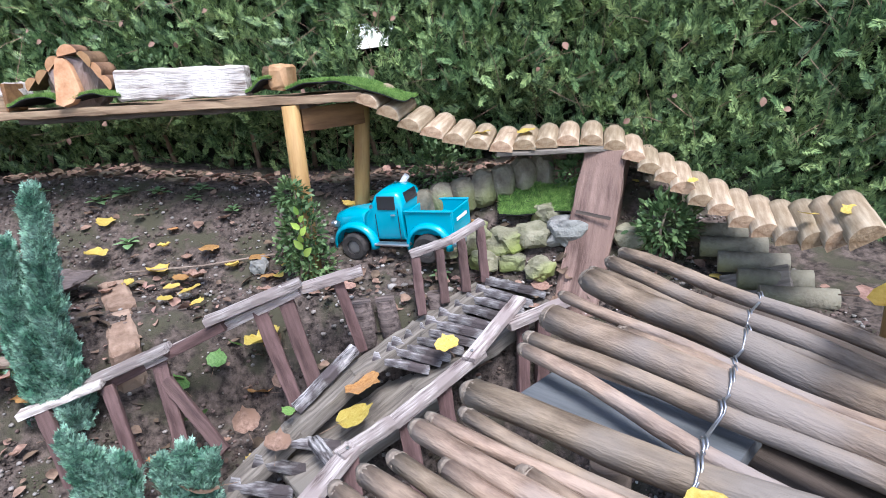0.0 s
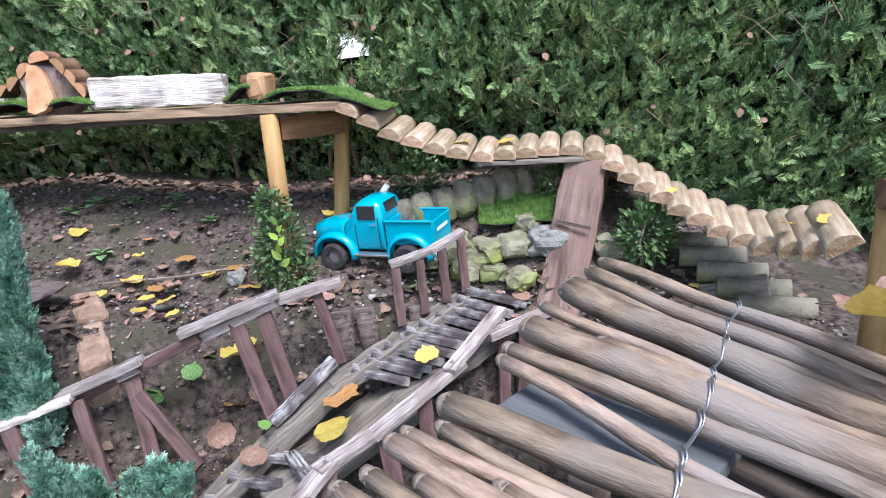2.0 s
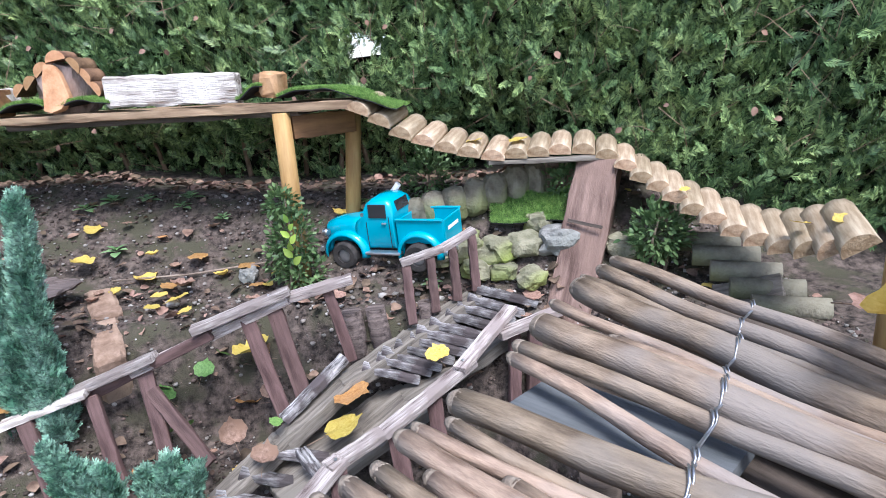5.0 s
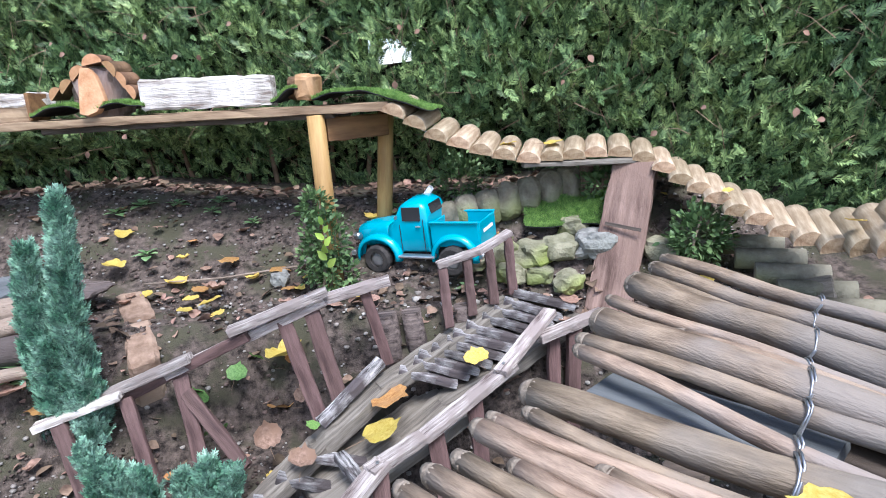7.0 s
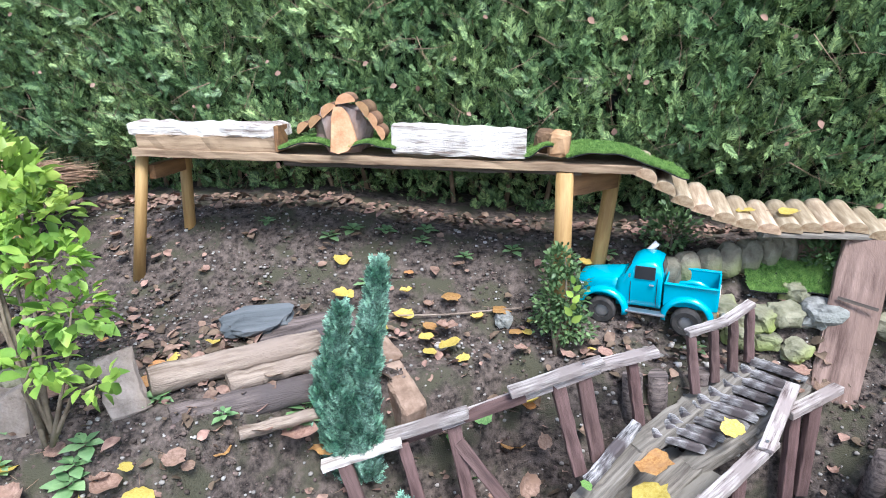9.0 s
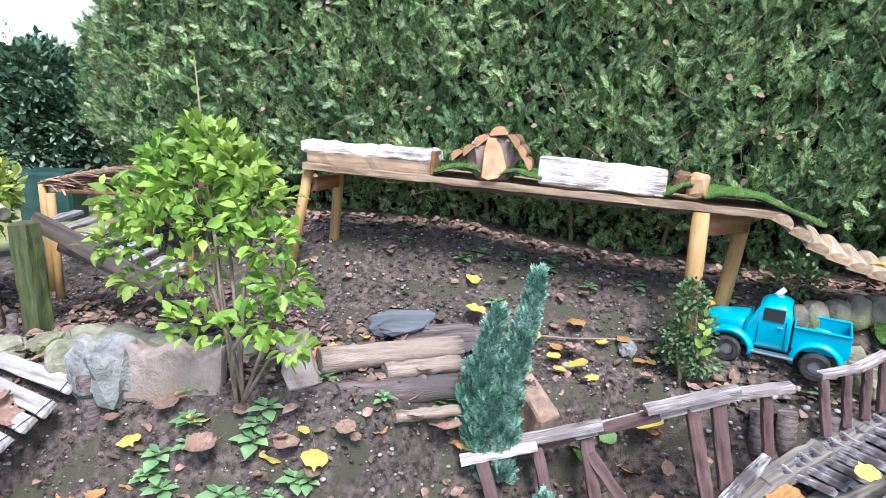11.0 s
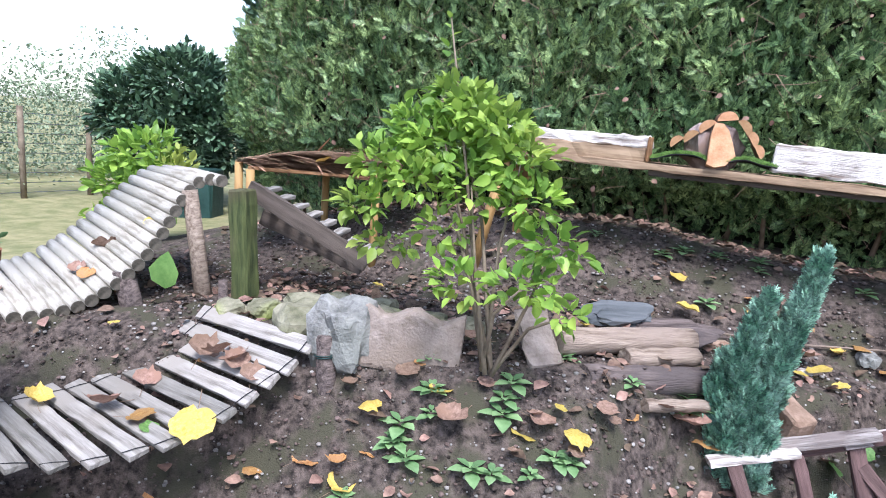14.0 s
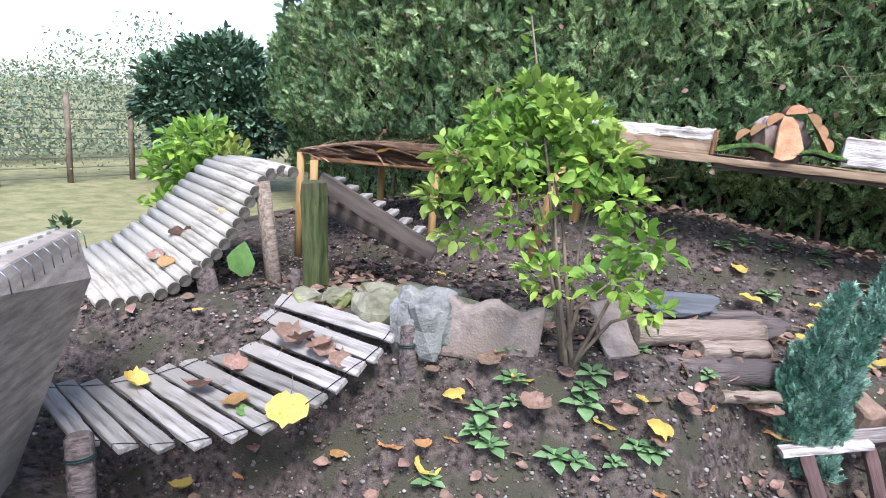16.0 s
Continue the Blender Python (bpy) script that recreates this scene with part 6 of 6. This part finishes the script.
    # fenders: arched half shells over the wheels
    for fx, w, ln in ((WB / 2, 0.05, 1.25), (-WB / 2, 0.04, 1.2)):
        for s in (-1, 1):
            bm = bmesh.new()
            rings = []
            for k in range(15):
                t = math.pi * (-0.06 + 1.12 * k / 14)
                ring = []
                for j in range(9):
                    q = math.pi * j / 8
                    rr = 0.058 + 0.016 * math.sin(q)
                    ring.append(bm.verts.new((fx + math.cos(t) * rr * ln, s * (0.086 - 0.01 + w * 0.5 * (1 - math.cos(q)) * 0.9 - 0.012), 0.056 + math.sin(t) * rr * 1.12)))
                rings.append(ring)
            for a, b in zip(rings, rings[1:]):
                for j in range(8):
                    bm.faces.new((a[j], a[j + 1], b[j + 1], b[j])).smooth = True
            bmesh.ops.recalc_face_normals(bm, faces=bm.faces)
            fe = part("fender", bm_mesh("fender", bm, TRUCKPAINT), ob)
            so = fe.modifiers.new("thick", "SOLIDIFY")
            so.thickness = 0.003
            if fx > 0:
                part("headlight", bm_mesh("headlight", tube([(0.222, s * 0.075, 0.125), (0.243, s * 0.075, 0.127), (0.246, s * 0.075, 0.127)], [0.012, 0.014, 0.008], 12), CHROME), ob, "round headlight")
    for i in range(5):
        part("grille_bar", bm_mesh("grille_bar", rounded_box(0.012, 0.1 - 0.004 * i, 0.007, 0.003, 2), CHROME), ob, "chrome grille bar", pose(0.247 - 0.001 * i, 0, 0.085 + 0.0125 * i))
    for x, w in ((0.268, 0.19), (-0.262, 0.19)):
        part("bumper", bm_mesh("bumper", tube([(x - math.copysign(0.02, x), -w / 2, 0.066), (x - math.copysign(0.004, x), -w * 0.35, 0.066), (x, 0, 0.066), (x - math.copysign(0.004, x), w * 0.35, 0.066), (x - math.copysign(0.02, x), w / 2, 0.066)], 0.009, 10), CHROME), ob, "dull chrome bumper")
    part("chassis", bm_mesh("chassis", rounded_box(0.44, 0.09, 0.03, 0.005, 1), BLACKPLASTIC), ob, "black chassis", pose(0, 0, 0.065))
    for x in (WB / 2, -WB / 2):
        part("axle", bm_mesh("axle", tube([(x, -0.08, R), (x, 0.08, R)], 0.012, 10), BLACKPLASTIC), ob)
        for s in (-1, 1):
            bm = bmesh.new()
            prof = [(0.026, -0.019), (0.043, -0.02), (0.05, -0.013), (0.05, 0.013), (0.043, 0.02), (0.026, 0.019)]
            rings = []
            for k in range(28):
                t = 2 * math.pi * k / 28
                lug = 1 + 0.02 * (k % 2)
                rings.append([bm.verts.new((x + math.cos(t) * a * lug, s * 0.098 + b, R + math.sin(t) * a * lug)) for a, b in prof])
            for k in range(28):
                a, b = rings[k], rings[(k + 1) % 28]
                for j in range(6):
                    bm.faces.new((a[j], a[(j + 1) % 6], b[(j + 1) % 6], b[j]))
            bmesh.ops.recalc_face_normals(bm, faces=bm.faces)
            wh = part("tyre", bm_mesh("tyre", bm, TYRE), ob, "chunky black tyre")
            part("rim", bm_mesh("rim", tube([(x, s * 0.086, R), (x, s * 0.108, R), (x, s * 0.11, R), (x, s * 0.112, R)], [0.027, 0.027, 0.02, 0.008], 16), RIM), wh, "grey wheel disc")
    return ob


truck = build_truck()
fw, rw = Vector((0.17, 2.36, 0.0)), Vector((0.45, 2.27, 0.0))
ctr = (fw + rw) / 2
truck.matrix_basis = pose(ctr.x + 0.035, ctr.y + 0.05, 0.05, -3, 1, 162) @ Matrix.Scale(1.07, 4)

# ---- distance on the open side ----
def build_distance():
    lv, lf = leaf_template(0.5, 0.06, 0.1)
    ob = thing("laurel_tree", "dense dark green laurel tree at the lawn edge", "tree")
    for i, (c, r, n) in enumerate([((-6.15, 4.8, 0.35), (0.6, 0.5, 0.6), 5200), ((-6.1, 4.9, 0.95), (0.45, 0.45, 0.4), 4000), ((-6.5, 4.65, 0.7), (0.35, 0.4, 0.4), 3000), ((-5.75, 5.0, 0.6), (0.4, 0.4, 0.5), 3000)]):
        part("crown", clump(c, r, n, lv, lf, 0.085, LAUREL, seed=i * 2.0, shell=0.75), ob)
    part("trunk", bm_mesh("trunk", tube([(-6.15, 4.8, -0.5), (-6.15, 4.8, 0.6)], [0.08, 0.06], 10, 0.05), STEM), ob)
    tr = thing("ivy_clad_tree", "tall tree trunk wrapped in dark ivy behind the hedge", "tree")
    part("trunk", bm_mesh("trunk", tube([(-5.25, 5.6, -0.4), (-5.25, 5.6, 1.6), (-5.35, 5.7, 4.2)], [0.13, 0.11, 0.09], 12, 0.05), STEM), tr)
    part("trunk", bm_mesh("trunk", tube([(-5.1, 5.6, 1.2), (-5.0, 5.6, 4.2)], [0.09, 0.07], 12, 0.05), STEM), tr)
    part("ivy", clump((-5.5, 5.5, 1.5), (0.2, 0.25, 0.9), 1300, lv, lf, 0.1, LAUREL, seed=5.0), tr)
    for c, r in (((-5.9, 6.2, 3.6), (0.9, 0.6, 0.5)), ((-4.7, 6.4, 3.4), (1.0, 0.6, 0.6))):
        part("crown", clump(c, r, 900, lv, lf, 0.11, HAZED_FAR, seed=8.0, shell=0.2), tr)
    fence = thing("wire_fence", "wire fence with wooden posts at the garden end", "fence")
    a, b = Vector((-7.6, 1.2, -0.3)), Vector((-6.95, 5.2, -0.3))
    for i in range(7):
        p = a.lerp(b, i / 6)
        part("post", bm_mesh("post", tube([(0, 0, -0.1), (0, 0, 0.95)], 0.03, 8, 0.05), STEM), fence, "", Matrix.Translation(p))
    for k in range(9):
        part("wire", bm_mesh("wire", tube([a + Vector((0, 0, 0.08 + 0.1 * k)), b + Vector((0, 0, 0.08 + 0.1 * k))], 0.004, 4), WIRE), fence)
    n = 11000
    u = RNG.uniform(0, 1, n)
    z = -0.2 + 1.1 * RNG.uniform(0, 1, n) ** 0.7
    thin = RNG.uniform(0, 1, n) < 0.35 + 0.65 * smooth(0.4, 0.8, z)
    u, z = u[thin], z[thin]
    n = len(u)
    pos = np.array(a)[None] * np.array([1, 1, 0]) + np.outer(u, np.array([b.x - a.x, b.y - a.y, 0])) + np.stack([RNG.normal(-0.25, 0.15, n), np.zeros(n), z], -1)
    dr = RNG.normal(0, 1, (n, 3)) + np.array([0, 0, 0.5])
    v, f = scatter(lv, lf, pos, rot_from(dr, RNG.normal(0, 1, (n, 3))), RNG.uniform(0.022, 0.05, n))
    thing("boundary_shrubs", "thin green shrubs along the garden fence, haze put into their pale colour", "shrub", kind="stuff", mesh=raw_mesh("boundary_shrubs", v, f, HAZED_FAR))
    n = 9000
    fy = RNG.uniform(2.5, 7.6, n)
    pos = np.stack([RNG.uniform(-9.6, -8.6, n), fy, -0.2 + (1.0 + 0.9 * smooth(4.0, 7.0, fy) + 0.25 * np.sin(fy * 5)) * RNG.uniform(0, 1, n) ** 1.2], -1)
    v, f = scatter(lv, lf, pos, rot_from(RNG.normal(0, 1, (n, 3)), RNG.normal(0, 1, (n, 3))), RNG.uniform(0.035, 0.075, n))
    thing("far_trees", "row of trees beyond the fence, haze put into their pale colour", "trees", kind="stuff", mesh=raw_mesh("far_trees", v, f, HAZED_FAR))
    tarp = thing("covered_box", "dark green covered box beside the laurel", "box")
    part("cover", bm_mesh("cover", rounded_box(0.45, 0.35, 0.5, 0.03, 2, 0.01), GREENTARP), tarp, "", pose(-5.35, 4.3, -0.05, 0, 0, 20))
    pot = thing("flower_pot", "small terracotta pot with a sprig on the lawn edge", "flower pot")
    part("pot", bm_mesh("pot", tube([(-3.95, 1.5, -0.12), (-3.95, 1.5, 0.02), (-3.95, 1.5, 0.03)], [0.04, 0.055, 0.06], 14), TERRACOTTA), pot)
    part("sprig", clump((-3.95, 1.5, 0.07), (0.05, 0.05, 0.05), 60, lv, lf, 0.04, BOXLEAF), pot)


build_distance()
